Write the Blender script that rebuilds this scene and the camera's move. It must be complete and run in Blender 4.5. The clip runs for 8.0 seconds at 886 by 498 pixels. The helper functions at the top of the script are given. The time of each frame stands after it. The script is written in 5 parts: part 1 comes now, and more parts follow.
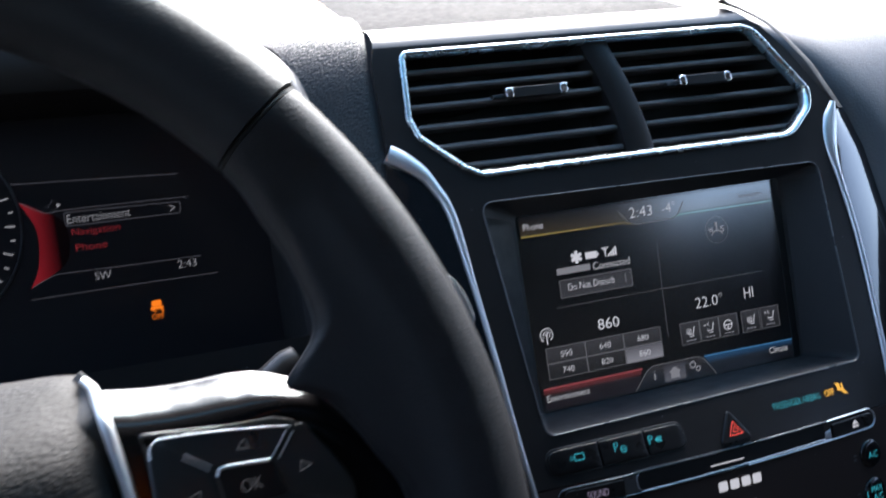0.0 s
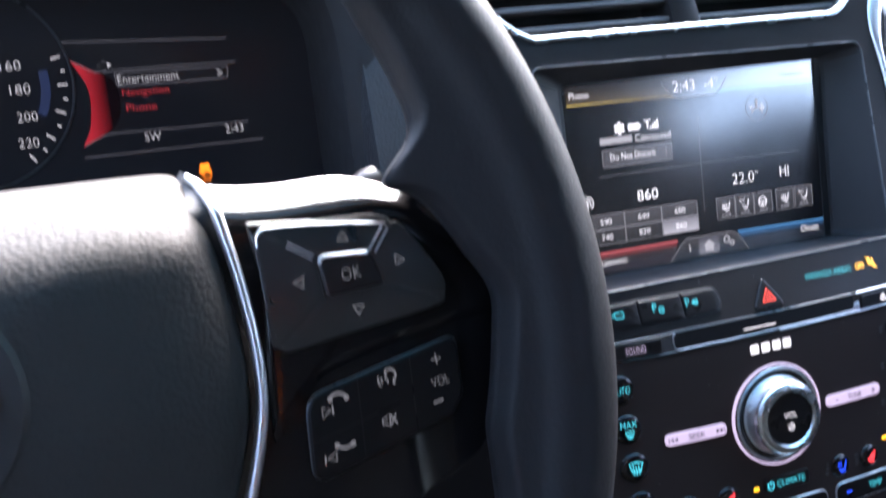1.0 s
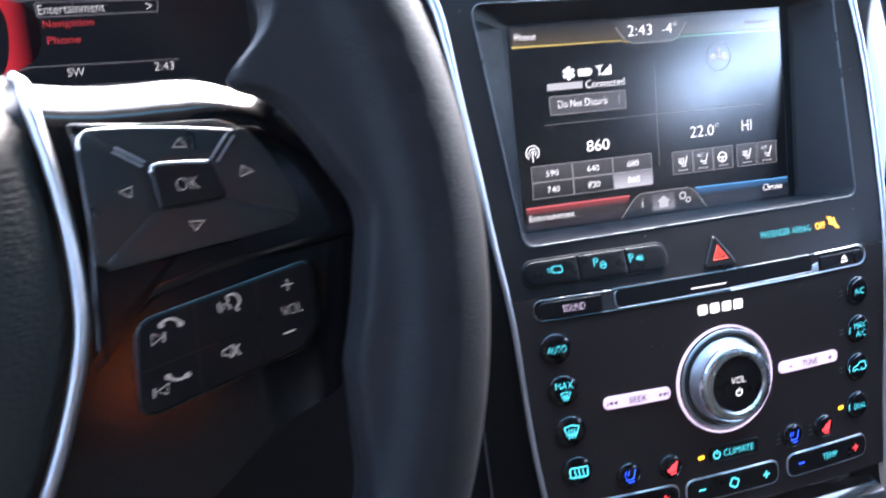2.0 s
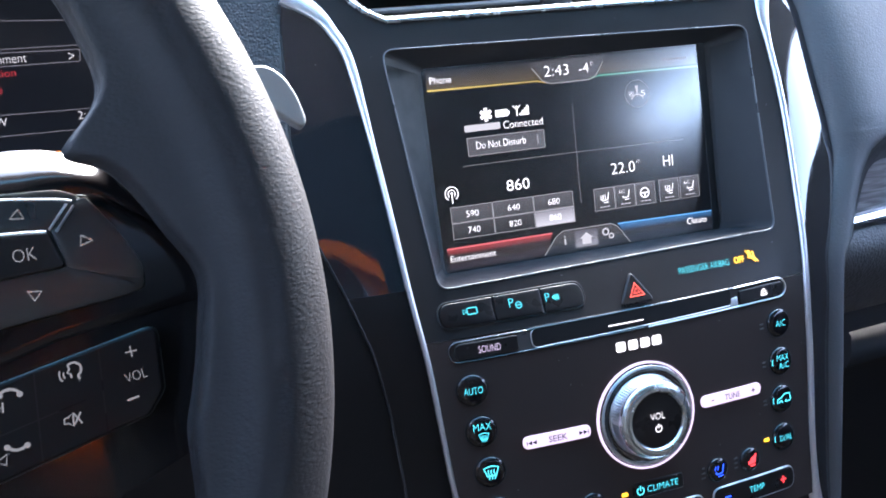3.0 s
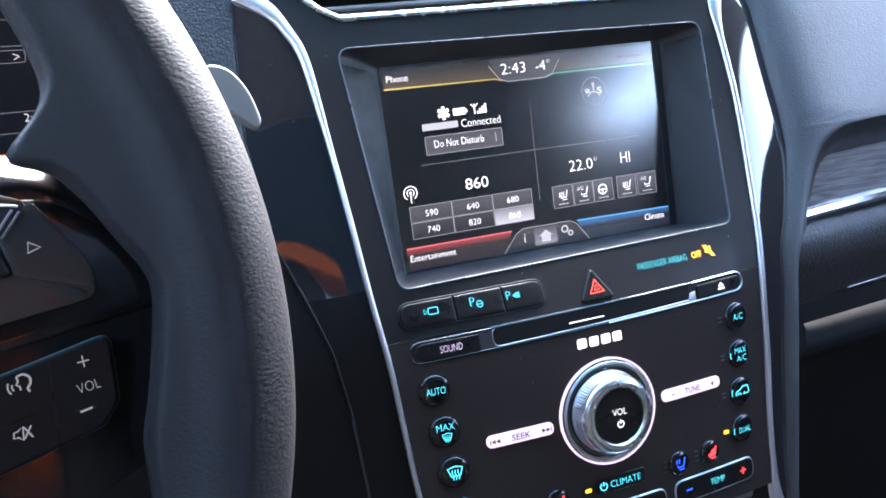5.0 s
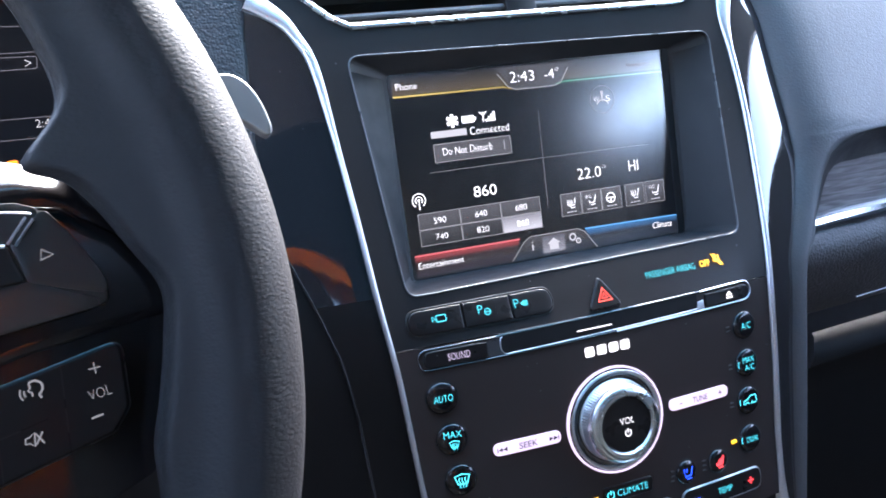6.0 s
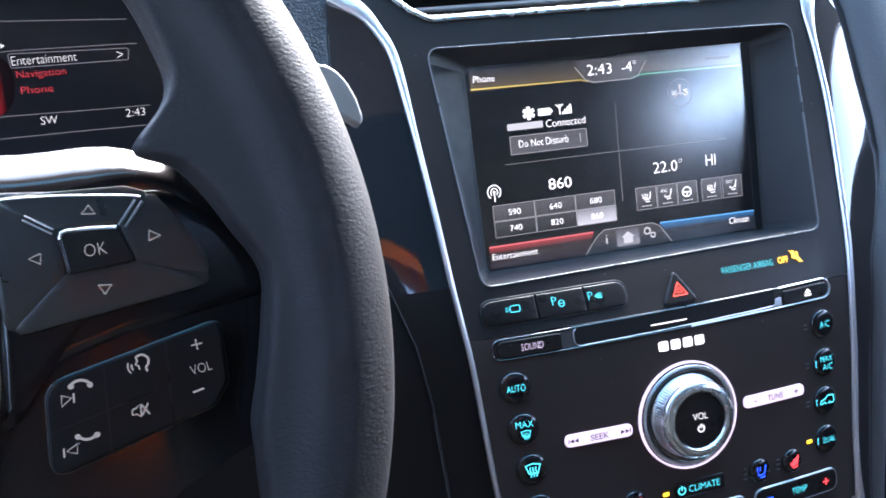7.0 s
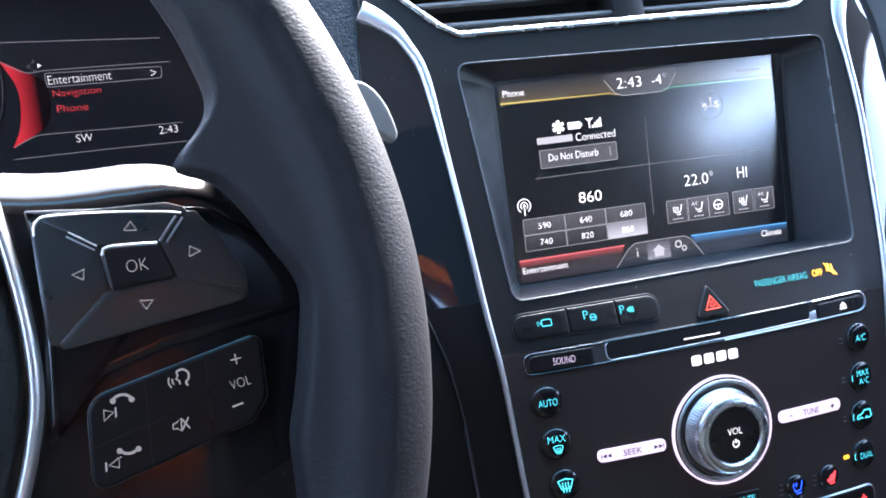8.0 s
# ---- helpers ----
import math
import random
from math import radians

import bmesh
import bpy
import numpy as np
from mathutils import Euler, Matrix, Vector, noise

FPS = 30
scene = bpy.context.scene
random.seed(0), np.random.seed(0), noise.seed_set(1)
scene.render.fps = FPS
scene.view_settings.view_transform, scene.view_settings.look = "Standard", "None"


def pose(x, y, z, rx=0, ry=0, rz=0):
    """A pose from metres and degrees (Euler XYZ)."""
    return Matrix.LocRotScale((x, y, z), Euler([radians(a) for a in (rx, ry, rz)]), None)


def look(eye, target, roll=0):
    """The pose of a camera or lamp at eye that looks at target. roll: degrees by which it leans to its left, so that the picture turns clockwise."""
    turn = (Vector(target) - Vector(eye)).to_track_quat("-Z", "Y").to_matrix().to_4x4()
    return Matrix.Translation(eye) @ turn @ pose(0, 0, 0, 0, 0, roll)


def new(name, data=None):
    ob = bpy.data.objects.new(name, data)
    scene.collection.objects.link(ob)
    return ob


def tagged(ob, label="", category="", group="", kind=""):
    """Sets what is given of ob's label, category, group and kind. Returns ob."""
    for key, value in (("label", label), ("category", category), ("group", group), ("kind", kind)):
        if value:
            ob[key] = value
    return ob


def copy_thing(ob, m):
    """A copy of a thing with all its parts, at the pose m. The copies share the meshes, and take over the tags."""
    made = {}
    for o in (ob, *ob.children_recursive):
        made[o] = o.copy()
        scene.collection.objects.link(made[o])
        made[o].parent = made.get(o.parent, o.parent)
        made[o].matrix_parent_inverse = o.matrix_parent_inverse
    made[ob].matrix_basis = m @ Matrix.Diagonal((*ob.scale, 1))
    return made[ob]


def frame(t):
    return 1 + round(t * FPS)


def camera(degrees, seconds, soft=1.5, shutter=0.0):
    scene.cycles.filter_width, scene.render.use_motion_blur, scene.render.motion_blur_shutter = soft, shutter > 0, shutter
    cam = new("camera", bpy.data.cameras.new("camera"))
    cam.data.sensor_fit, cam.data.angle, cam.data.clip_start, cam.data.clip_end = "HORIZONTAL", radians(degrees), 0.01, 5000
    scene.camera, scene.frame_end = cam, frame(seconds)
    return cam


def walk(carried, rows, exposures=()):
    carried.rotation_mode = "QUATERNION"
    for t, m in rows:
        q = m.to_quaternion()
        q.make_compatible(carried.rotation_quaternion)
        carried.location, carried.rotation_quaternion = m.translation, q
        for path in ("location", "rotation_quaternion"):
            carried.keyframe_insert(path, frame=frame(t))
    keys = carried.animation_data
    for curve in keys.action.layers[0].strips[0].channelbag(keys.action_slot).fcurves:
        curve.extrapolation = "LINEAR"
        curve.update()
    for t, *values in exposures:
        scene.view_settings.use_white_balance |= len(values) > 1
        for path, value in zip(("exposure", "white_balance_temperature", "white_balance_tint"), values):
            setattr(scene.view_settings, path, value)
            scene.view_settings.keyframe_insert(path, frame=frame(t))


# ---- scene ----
# Console frame: x right, z up along the touchscreen, -y out of it; it leans back by 15 degrees.
C = Matrix.Translation((0, 0, 1.25)) @ Matrix.Rotation(radians(-15), 4, "X")

cam = camera(54.8, 8.0, soft=1.7, shutter=0.55)
PATH = [
    (0, (-0.1911, -0.4561, 0.0055), (0.1089, 0.4973, -0.0262), -8.25),
    (0.3, (-0.2109, -0.4578, -0.0020), (0.0943, 0.4930, -0.0540), -7.84),
    (0.5, (-0.2211, -0.4582, -0.0087), (0.0794, 0.4929, -0.0799), -7.81),
    (0.8, (-0.2247, -0.4601, -0.0175), (0.0762, 0.4894, -0.1069), -7.53),
    (1, (-0.2237, -0.4602, -0.0246), (0.0622, 0.4908, -0.1424), -7.01),
    (1.2, (-0.2224, -0.4555, -0.0348), (0.0627, 0.4921, -0.1794), -6.71),
    (1.5, (-0.2106, -0.4478, -0.0429), (0.0759, 0.4962, -0.2065), -5.98),
    (1.8, (-0.1919, -0.4465, -0.0486), (0.0904, 0.4984, -0.2142), -5.17),
    (2, (-0.1802, -0.4472, -0.0492), (0.0957, 0.5036, -0.1897), -5.75),
    (2.2, (-0.1653, -0.4502, -0.0490), (0.1106, 0.5016, -0.1830), -6.04),
    (3.3, (-0.1405, -0.4621, -0.0419), (0.1534, 0.4876, -0.1497), -7.29),
    (3.5, (-0.1430, -0.4596, -0.0415), (0.1617, 0.4869, -0.1476), -7.30),
    (4, (-0.1378, -0.4588, -0.0425), (0.1893, 0.4788, -0.1605), -7.36),
    (4.5, (-0.1385, -0.4584, -0.0417), (0.1911, 0.4772, -0.1679), -7.69),
    (4.7, (-0.1395, -0.4578, -0.0434), (0.1919, 0.4775, -0.1677), -7.62),
    (5.8, (-0.1414, -0.4580, -0.0400), (0.1898, 0.4779, -0.1600), -7.37),
    (6, (-0.1417, -0.4580, -0.0417), (0.1851, 0.4800, -0.1566), -7.30),
    (6.5, (-0.1492, -0.4597, -0.0414), (0.1403, 0.4911, -0.1520), -6.86),
    (7, (-0.1506, -0.4607, -0.0420), (0.1078, 0.4987, -0.1552), -6.70),
    (7.5, (-0.1525, -0.4610, -0.0421), (0.0895, 0.5036, -0.1471), -7.04),
    (8, (-0.1542, -0.4602, -0.0414), (0.0798, 0.5074, -0.1351), -7.11),
]
walk(cam, [(t, C @ look(eye, target, roll)) for t, eye, target, roll in PATH], exposures=[(0.0, 2.62, 6260, 13), (0.3, 3.27, 6280, 14.5), (0.6, 3.72, 6330, 16.5), (1.2, 4.23, 6400, 18.5), (2.4, 4.61, 6390, 17.5), (3.5, 4.65, 6320, 16.5), (8.0, 4.66, 6310, 16.5)])

# ---- daylight ----
world = bpy.data.worlds.new("world")
scene.world = world
world.use_nodes = True
wn = world.node_tree
sky = wn.nodes.new("ShaderNodeTexSky")
sky.sky_type = "NISHITA"
sky.sun_disc = False
sky.sun_elevation, sky.sun_rotation = radians(42), radians(28)
sky.air_density, sky.dust_density, sky.ozone_density = 1.0, 3.0, 1.2
wn.links.new(sky.outputs[0], wn.nodes["Background"].inputs[0])
wn.nodes["Background"].inputs[1].default_value = 0.15
sun = new("sun", bpy.data.lights.new("sun", "SUN"))
sun.data.energy, sun.data.angle, sun.data.color = 3.6, radians(45), (1.0, 0.98, 0.95)
sun.matrix_world = look((1.4, 2.7, 3.9), (0, 0.1, 1.2))

# ---- materials ----
LAMP = 0.124  # how strongly the small backlights glow against the daylight


def mat(name, base=(0.02, 0.02, 0.02), rough=0.4, metal=0.0, coat=0.0, emit=None, power=0.0, spec=0.5):
    m = bpy.data.materials.new(name)
    m.use_nodes = True
    b = m.node_tree.nodes["Principled BSDF"]
    b.inputs["Base Color"].default_value = (*base, 1)
    b.inputs["Roughness"].default_value = rough
    b.inputs["Metallic"].default_value = metal
    b.inputs["Coat Weight"].default_value = coat
    b.inputs["Coat Roughness"].default_value = 0.04 if rough != 0.26 else 0.17
    b.inputs["Specular IOR Level"].default_value = spec
    if emit:
        b.inputs["Emission Color"].default_value = (*emit, 1)
        b.inputs["Emission Strength"].default_value = power * LAMP
    return m


def nodes_of(m):
    t = m.node_tree
    return t.nodes, t.links, t.nodes["Principled BSDF"]


def coords(m, scale=(1, 1, 1)):
    n, l, b = nodes_of(m)
    tc, mp = n.new("ShaderNodeTexCoord"), n.new("ShaderNodeMapping")
    mp.inputs["Scale"].default_value = scale
    l.new(tc.outputs["Object"], mp.inputs["Vector"])
    return mp.outputs["Vector"]


def grain(m, scale, depth, rough_lo, rough_hi, dirt=90, mode="noise", stretch=(1, 1, 1)):
    """Fine relief and a roughness that varies at two scales."""
    n, l, b = nodes_of(m)
    v = coords(m, stretch)
    fine = n.new("ShaderNodeTexNoise")
    fine.inputs["Scale"].default_value, fine.inputs["Detail"].default_value = scale, 3
    l.new(v, fine.inputs["Vector"])
    broad = n.new("ShaderNodeTexNoise")
    broad.inputs["Scale"].default_value, broad.inputs["Detail"].default_value = dirt, 5
    l.new(v, broad.inputs["Vector"])
    height = fine.outputs["Fac"]
    if mode == "leather":
        warp = n.new("ShaderNodeMix")
        warp.data_type = "VECTOR"
        warp.inputs["Factor"].default_value = 0.0003 if scale in (560, 720) else 0.0012
        l.new(v, warp.inputs["A"])
        l.new(fine.outputs["Color"], warp.inputs["B"])
        cell = n.new("ShaderNodeTexVoronoi")
        cell.feature = "SMOOTH_F1"
        cell.inputs["Scale"].default_value, cell.inputs["Smoothness"].default_value = scale, 0.35
        l.new(warp.outputs["Result"], cell.inputs["Vector"])
        inv = n.new("ShaderNodeMath")
        inv.operation = "SUBTRACT"
        inv.inputs[0].default_value = 1.0
        l.new(cell.outputs["Distance"], inv.inputs[1])
        mix = n.new("ShaderNodeMath")
        mix.operation = "MULTIPLY_ADD"
        l.new(broad.outputs["Fac"], mix.inputs[0])
        mix.inputs[1].default_value = 0.12 if scale in (560, 700, 720) else 0.35
        l.new(inv.outputs[0], mix.inputs[2])
        height = mix.outputs[0]
    bump = n.new("ShaderNodeBump")
    bump.inputs["Strength"].default_value, bump.inputs["Distance"].default_value = 1.0, depth
    l.new(height, bump.inputs["Height"])
    l.new(bump.outputs[0], b.inputs["Normal"])
    ramp = n.new("ShaderNodeMapRange")
    ramp.inputs["To Min"].default_value, ramp.inputs["To Max"].default_value = rough_lo, rough_hi
    ramp.inputs["From Min"].default_value, ramp.inputs["From Max"].default_value = 0.3, 0.7
    l.new(broad.outputs["Fac"], ramp.inputs["Value"])
    l.new(ramp.outputs[0], b.inputs["Roughness"])
    return m


def glow(name, colour, power, base=(0.01, 0.01, 0.01), rough=0.3):
    return mat(name, base, rough, emit=colour, power=power)


def dust(m, scale=170.0, amount=0.78, tone=0.2):
    """Sparse pale specks of dust."""
    n, l, b = nodes_of(m)
    cell = n.new("ShaderNodeTexVoronoi")
    cell.inputs["Scale"].default_value = scale
    l.new(coords(m), cell.inputs["Vector"])
    near, rare, both = n.new("ShaderNodeMath"), n.new("ShaderNodeMath"), n.new("ShaderNodeMath")
    near.operation, near.inputs[1].default_value = "LESS_THAN", 0.045
    rare.operation, rare.inputs[1].default_value = "GREATER_THAN", amount
    both.operation = "MULTIPLY"
    sep = n.new("ShaderNodeSeparateColor")
    l.new(cell.outputs["Color"], sep.inputs[0])
    l.new(cell.outputs["Distance"], near.inputs[0])
    l.new(sep.outputs[0], rare.inputs[0])
    l.new(near.outputs[0], both.inputs[0])
    l.new(rare.outputs[0], both.inputs[1])
    mix = n.new("ShaderNodeMix")
    mix.data_type = "RGBA"
    mix.inputs["A"].default_value = b.inputs["Base Color"].default_value
    mix.inputs["B"].default_value = (tone, tone, tone, 1)
    l.new(both.outputs[0], mix.inputs["Factor"])
    l.new(mix.outputs["Result"], b.inputs["Base Color"])
    return m


SPOKEGLOSS = grain(mat("spoke_piano_black", (0.008, 0.0074, 0.0078), spec=0.36), 60, 0.00002, 0.13, 0.18)
SATIN = grain(mat("satin_charcoal_plastic", (0.0185, 0.0168, 0.0166), spec=0.17), 2500, 0.00003, 0.3, 0.42)
BROW = grain(mat("smooth_brow_plastic", (0.03, 0.029, 0.029), spec=0.8), 2500, 0.00002, 0.34, 0.42)
SLAT = grain(mat("louvre_plastic", (0.085, 0.076, 0.073), spec=0.4), 2000, 0.00003, 0.4, 0.5)
PANEL = grain(mat("satin_black_panel", (0.04, 0.031, 0.0285), spec=0.18), 2500, 0.00002, 0.28, 0.38)
BEZEL = grain(mat("matte_bezel_plastic", (0.025, 0.0255, 0.027), spec=0.36), 3000, 0.00004, 0.42, 0.55)
GLOSS = grain(mat("piano_black", (0.012, 0.0125, 0.014), coat=1.0), 60, 0.00002, 0.04, 0.09)
LINING = grain(mat("matte_hood_lining", (0.034, 0.032, 0.032), spec=0.1), 1500, 0.00005, 0.7, 0.8)
VOID = mat("slot_flap_black", (0.012, 0.0115, 0.0115), 0.6, spec=0.15)
DARK = grain(mat("matte_black_plastic", (0.012, 0.012, 0.012)), 1500, 0.00005, 0.55, 0.7)
BUTTON = grain(mat("button_black_plastic", (0.011, 0.0104, 0.0104), spec=0.3), 2500, 0.00002, 0.25, 0.36)
# The slight teal in this base colour repeats a reflection on the keys.
DPAD = grain(mat("satin_arrow_key_plastic", (0.017, 0.0195, 0.0197), spec=0.7), 2500, 0.00002, 0.27, 0.34)
KEYCAP = grain(mat("glossy_key_plastic", (0.008, 0.008, 0.009), coat=0.35), 1500, 0.00001, 0.12, 0.2)
CHROME = grain(mat("satin_chrome", (0.72, 0.74, 0.76), metal=0.85), 900, 0.00001, 0.3, 0.4)
MIRROR = grain(mat("polished_chrome", (0.8, 0.81, 0.82), metal=1.0), 900, 0.000005, 0.05, 0.12)
DULL = grain(mat("dull_grey_edge", (0.1, 0.103, 0.107), metal=0.6), 900, 0.00001, 0.25, 0.35)
RIMLEATHER = grain(mat("wheel_leather", (0.021, 0.0206, 0.022), spec=0.16), 860, 0.0001, 0.46, 0.56, 260, "leather", (0.8, 1, 1.3))
COVERSKIN = grain(mat("airbag_skin", (0.034, 0.033, 0.0325), spec=0.12), 690, 0.00024, 0.6, 0.72, 200, "leather", (0.8, 1, 1.2))
DASHSKIN = grain(mat("dashboard_skin", (0.078, 0.08, 0.085), spec=0.6), 700, 0.00012, 0.42, 0.52, 150, "leather")
LOWSKIN = grain(mat("pebbled_lower_skin", (0.052, 0.05, 0.051), spec=0.6), 560, 0.0004, 0.4, 0.5, 150, "leather")
PADSKIN = grain(mat("pebbled_pad_skin", (0.03, 0.0305, 0.032), spec=0.36), 720, 0.00036, 0.4, 0.5, 150, "leather")
MATSKIN = grain(mat("dashboard_mat", (0.017, 0.016, 0.016), spec=0.08), 1400, 0.0002, 0.75, 0.9, 200)
PADDLE = grain(mat("grey_paddle_plastic", (0.2, 0.205, 0.21), spec=0.3), 900, 0.00002, 0.3, 0.4)
GLASS = grain(mat("screen_glass", (0.008, 0.008, 0.009), 0.26, spec=0.7, coat=1.0), 40, 0.000005, 0.17, 0.22)
GLASS.node_tree.nodes["Principled BSDF"].inputs["IOR"].default_value = 1.8
GLASS.node_tree.nodes["Principled BSDF"].inputs["Coat IOR"].default_value = 1.85
KNURL = grain(mat("knurled_dark_chrome", (0.7, 0.74, 0.76), metal=1.0), 1500, 0.00002, 0.3, 0.38)
DARKCHROME = grain(mat("dark_chrome", (0.14, 0.14, 0.145), metal=0.9), 900, 0.00001, 0.12, 0.2)
BRIGHT = grain(mat("bright_chrome", (0.74, 0.83, 0.87), metal=1.0), 900, 0.000005, 0.22, 0.3)
PADBLACK = grain(mat("soft_black_key_plastic", (0.0075, 0.0072, 0.0074), spec=0.18), 2500, 0.00002, 0.35, 0.45)
# The base black is lifted to hold the glare haze over the lens.
CLUSTER = grain(mat("cluster_lens", (0.028, 0.026, 0.028), spec=0.12), 40, 0.00001, 0.12, 0.2)
for dusty in (SATIN, GLOSS, PANEL, PADBLACK, BUTTON):
    dust(dusty)
CYAN = glow("cyan_backlight", (0.07, 0.68, 0.8), 0.85)
WHITE = glow("white_backlight", (0.85, 0.85, 0.9), 0.85)
SOFTWHITE = glow("soft_white_print", (0.72, 0.74, 0.8), 0.135)
LILAC = glow("lilac_backlight", (0.83, 0.68, 0.95), 0.46, (0.18, 0.17, 0.18))
AMBER = glow("amber_backlight", (1.0, 0.5, 0.02), 1.3)
ORANGE = glow("orange_backlight", (1.0, 0.22, 0.01), 1.3)
CORAL = glow("coral_backlight", (1.0, 0.1, 0.07), 1.3)
RED = glow("red_backlight", (0.9, 0.05, 0.06), 1.0)
BLUE = glow("blue_backlight", (0.02, 0.08, 1.0), 1.2)
INK = mat("dark_ink", (0.02, 0.02, 0.03), 0.5)
CLOTH = grain(mat("charcoal_seat_cloth", (0.018, 0.018, 0.019)), 900, 0.0003, 0.7, 0.85)
HEADLINER = grain(mat("charcoal_headliner", (0.09, 0.085, 0.082)), 700, 0.0003, 0.8, 0.9)

# ---- mapping from trim millimetres (u right, v up, h out) to the console frame ----


def smooth(a, b, x):
    t = min(1.0, max(0.0, (x - a) / (b - a)))
    return t * t * (3 - 2 * t)


def stack_n(u, v):
    d = max(-115 - max(v, -165), 0.0)
    n = 17.3 - 0.226 * max(v, -165) - 0.00226 * d * d
    return n + 7 * max(0.0, 1 - ((u - 85) / 110) ** 2) * min(1.0, max(0.0, (-v - 110) / 30))


def on_face(p):
    return Vector((p[0], -(stack_n(p[0], p[1]) + p[2]), p[1])) * 0.001


def on_screen(p):
    return Vector((p[0], -p[2], p[1])) * 0.001


def on_cluster(p):
    return Vector((p[0], 93 - p[2], p[1])) * 0.001


KW = 0.13
SW = 1 / math.sqrt(1 + KW * KW)


def on_wheel(p):
    a, b, c = p
    return Vector((a, -217 + b * KW * SW - c * SW, -62 + b * SW + c * KW * SW)) * 0.001


def raw(p):
    """u, v, n in millimetres with no surface under them."""
    return Vector((p[0], -p[2], p[1])) * 0.001


# ---- builders ----
WORLD = {}


def thing(name, at, label, category, group="", kind="", mapper=raw):
    ob = new(name)
    ob.empty_display_size = 0.02
    ob.matrix_world = WORLD[ob.name] = C @ Matrix.Translation(mapper(at))
    return tagged(ob, label, category, group, kind)


def part(name, bm, material, parent, label="", mapper=None, sharp=35, at=None):
    """Links a bmesh as one mesh under a thing or a part, with its origin at the parent's."""
    if mapper:
        for v in bm.verts:
            v.co = mapper(v.co)
    home = WORLD[parent.name].inverted() @ C
    bm.transform(home)
    bmesh.ops.recalc_face_normals(bm, faces=bm.faces)
    me = bpy.data.meshes.new(name)
    bm.to_mesh(me)
    bm.free()
    me.set_sharp_from_angle(angle=radians(sharp))
    for p in me.polygons:
        p.use_smooth = len(p.vertices) < 5
    me.materials.append(material)
    ob = new(name, me)
    ob.parent = parent
    WORLD[ob.name] = WORLD[parent.name]
    if label:
        ob["label"] = label
    return ob


def rpoly(pts, r, seg=5):
    """A polygon with rounded corners; r is one radius or one for each corner."""
    out, k = [], len(pts)
    rs = r if isinstance(r, (list, tuple)) else [r] * k
    for i in range(k):
        p, a, b = Vector(pts[i]), Vector(pts[i - 1]), Vector(pts[(i + 1) % k])
        da, db = (a - p), (b - p)
        la, lb = da.length, db.length
        da.normalize(), db.normalize()
        ang = da.angle(db)
        d = min(rs[i] / math.tan(ang / 2) if ang > 0.01 else 0, la * 0.48, lb * 0.48)
        s, e = p + da * d, p + db * d
        for j in range(seg + 1):
            t = j / seg
            out.append((s * (1 - t) ** 2 + p * 2 * t * (1 - t) + e * t * t))
    return out


def box2(x0, y0, x1, y1, r=0.0, seg=4):
    return rpoly([(x0, y0), (x1, y0), (x1, y1), (x0, y1)], max(r, 0.01), seg)


def circle(x, y, r, k=28, ry=None):
    return [Vector((x + r * math.cos(2 * math.pi * i / k), y + (ry or r) * math.sin(2 * math.pi * i / k))) for i in range(k)]


def dens(pts, step=8.0, closed=True):
    out = []
    k = len(pts)
    for i in range(k if closed else k - 1):
        a, b = Vector(pts[i]), Vector(pts[(i + 1) % k])
        m = max(1, int((b - a).length / step))
        out += [a.lerp(b, j / m) for j in range(m)]
    if not closed:
        out.append(Vector(pts[-1]))
    return out


def area2(pts):
    return sum(pts[i - 1][0] * pts[i][1] - pts[i][0] * pts[i - 1][1] for i in range(len(pts)))


def inset(pts, d):
    """Moves a closed outline inwards by d."""
    pts = [Vector(p) for p in pts]
    s = 1 if area2(pts) > 0 else -1
    out = []
    for i, p in enumerate(pts):
        a, b = pts[i - 1], pts[(i + 1) % len(pts)]
        t1, t2 = (p - a), (b - p)
        if t1.length < 1e-6:
            t1 = t2
        if t2.length < 1e-6:
            t2 = t1
        t1, t2 = t1.normalized(), t2.normalized()
        n1, n2 = Vector((-t1.y, t1.x)), Vector((-t2.y, t2.x))
        m = (n1 + n2)
        m = m / max(0.35, m.dot(n1)) if m.length > 1e-6 else n1
        out.append(p + m * d * s)
    return out


def loops(bm, rings, closed=True, cap0=False, cap1=False):
    """Skins a run of loops of 3D points of equal count."""
    vs = [[bm.verts.new(p) for p in ring] for ring in rings]
    for a, b in zip(vs, vs[1:]):
        k = len(a)
        for i in range(k if closed else k - 1):
            j = (i + 1) % k
            bm.faces.new((a[i], a[j], b[j], b[i]))
    if cap0:
        bm.faces.new(vs[0][::-1])
    if cap1:
        bm.faces.new(vs[-1])
    return bm


def lift(pts, h):
    return [(p[0], p[1], h) for p in pts]


def prism(poly, h0, h1, bev=0.4, bm=None, crown=0.0):
    """A raised plate with a rounded upper edge."""
    bm = bm or bmesh.new()
    if area2(poly) < 0:
        poly = poly[::-1]
    rings = [lift(poly, h0)]
    for j in range(4):
        a = j / 3 * math.pi / 2
        rings.append(lift(inset(poly, bev * (1 - math.cos(a))), h1 - bev + bev * math.sin(a)))
    if crown:
        c = sum((Vector(p) for p in poly), Vector((0, 0))) / len(poly)
        for k, up in ((0.7, 0.55), (0.4, 0.85)):
            rings.append([(c.x + (p[0] - c.x) * k, c.y + (p[1] - c.y) * k, h1 + crown * up) for p in inset(poly, bev)])
    return loops(bm, rings, cap1=True)


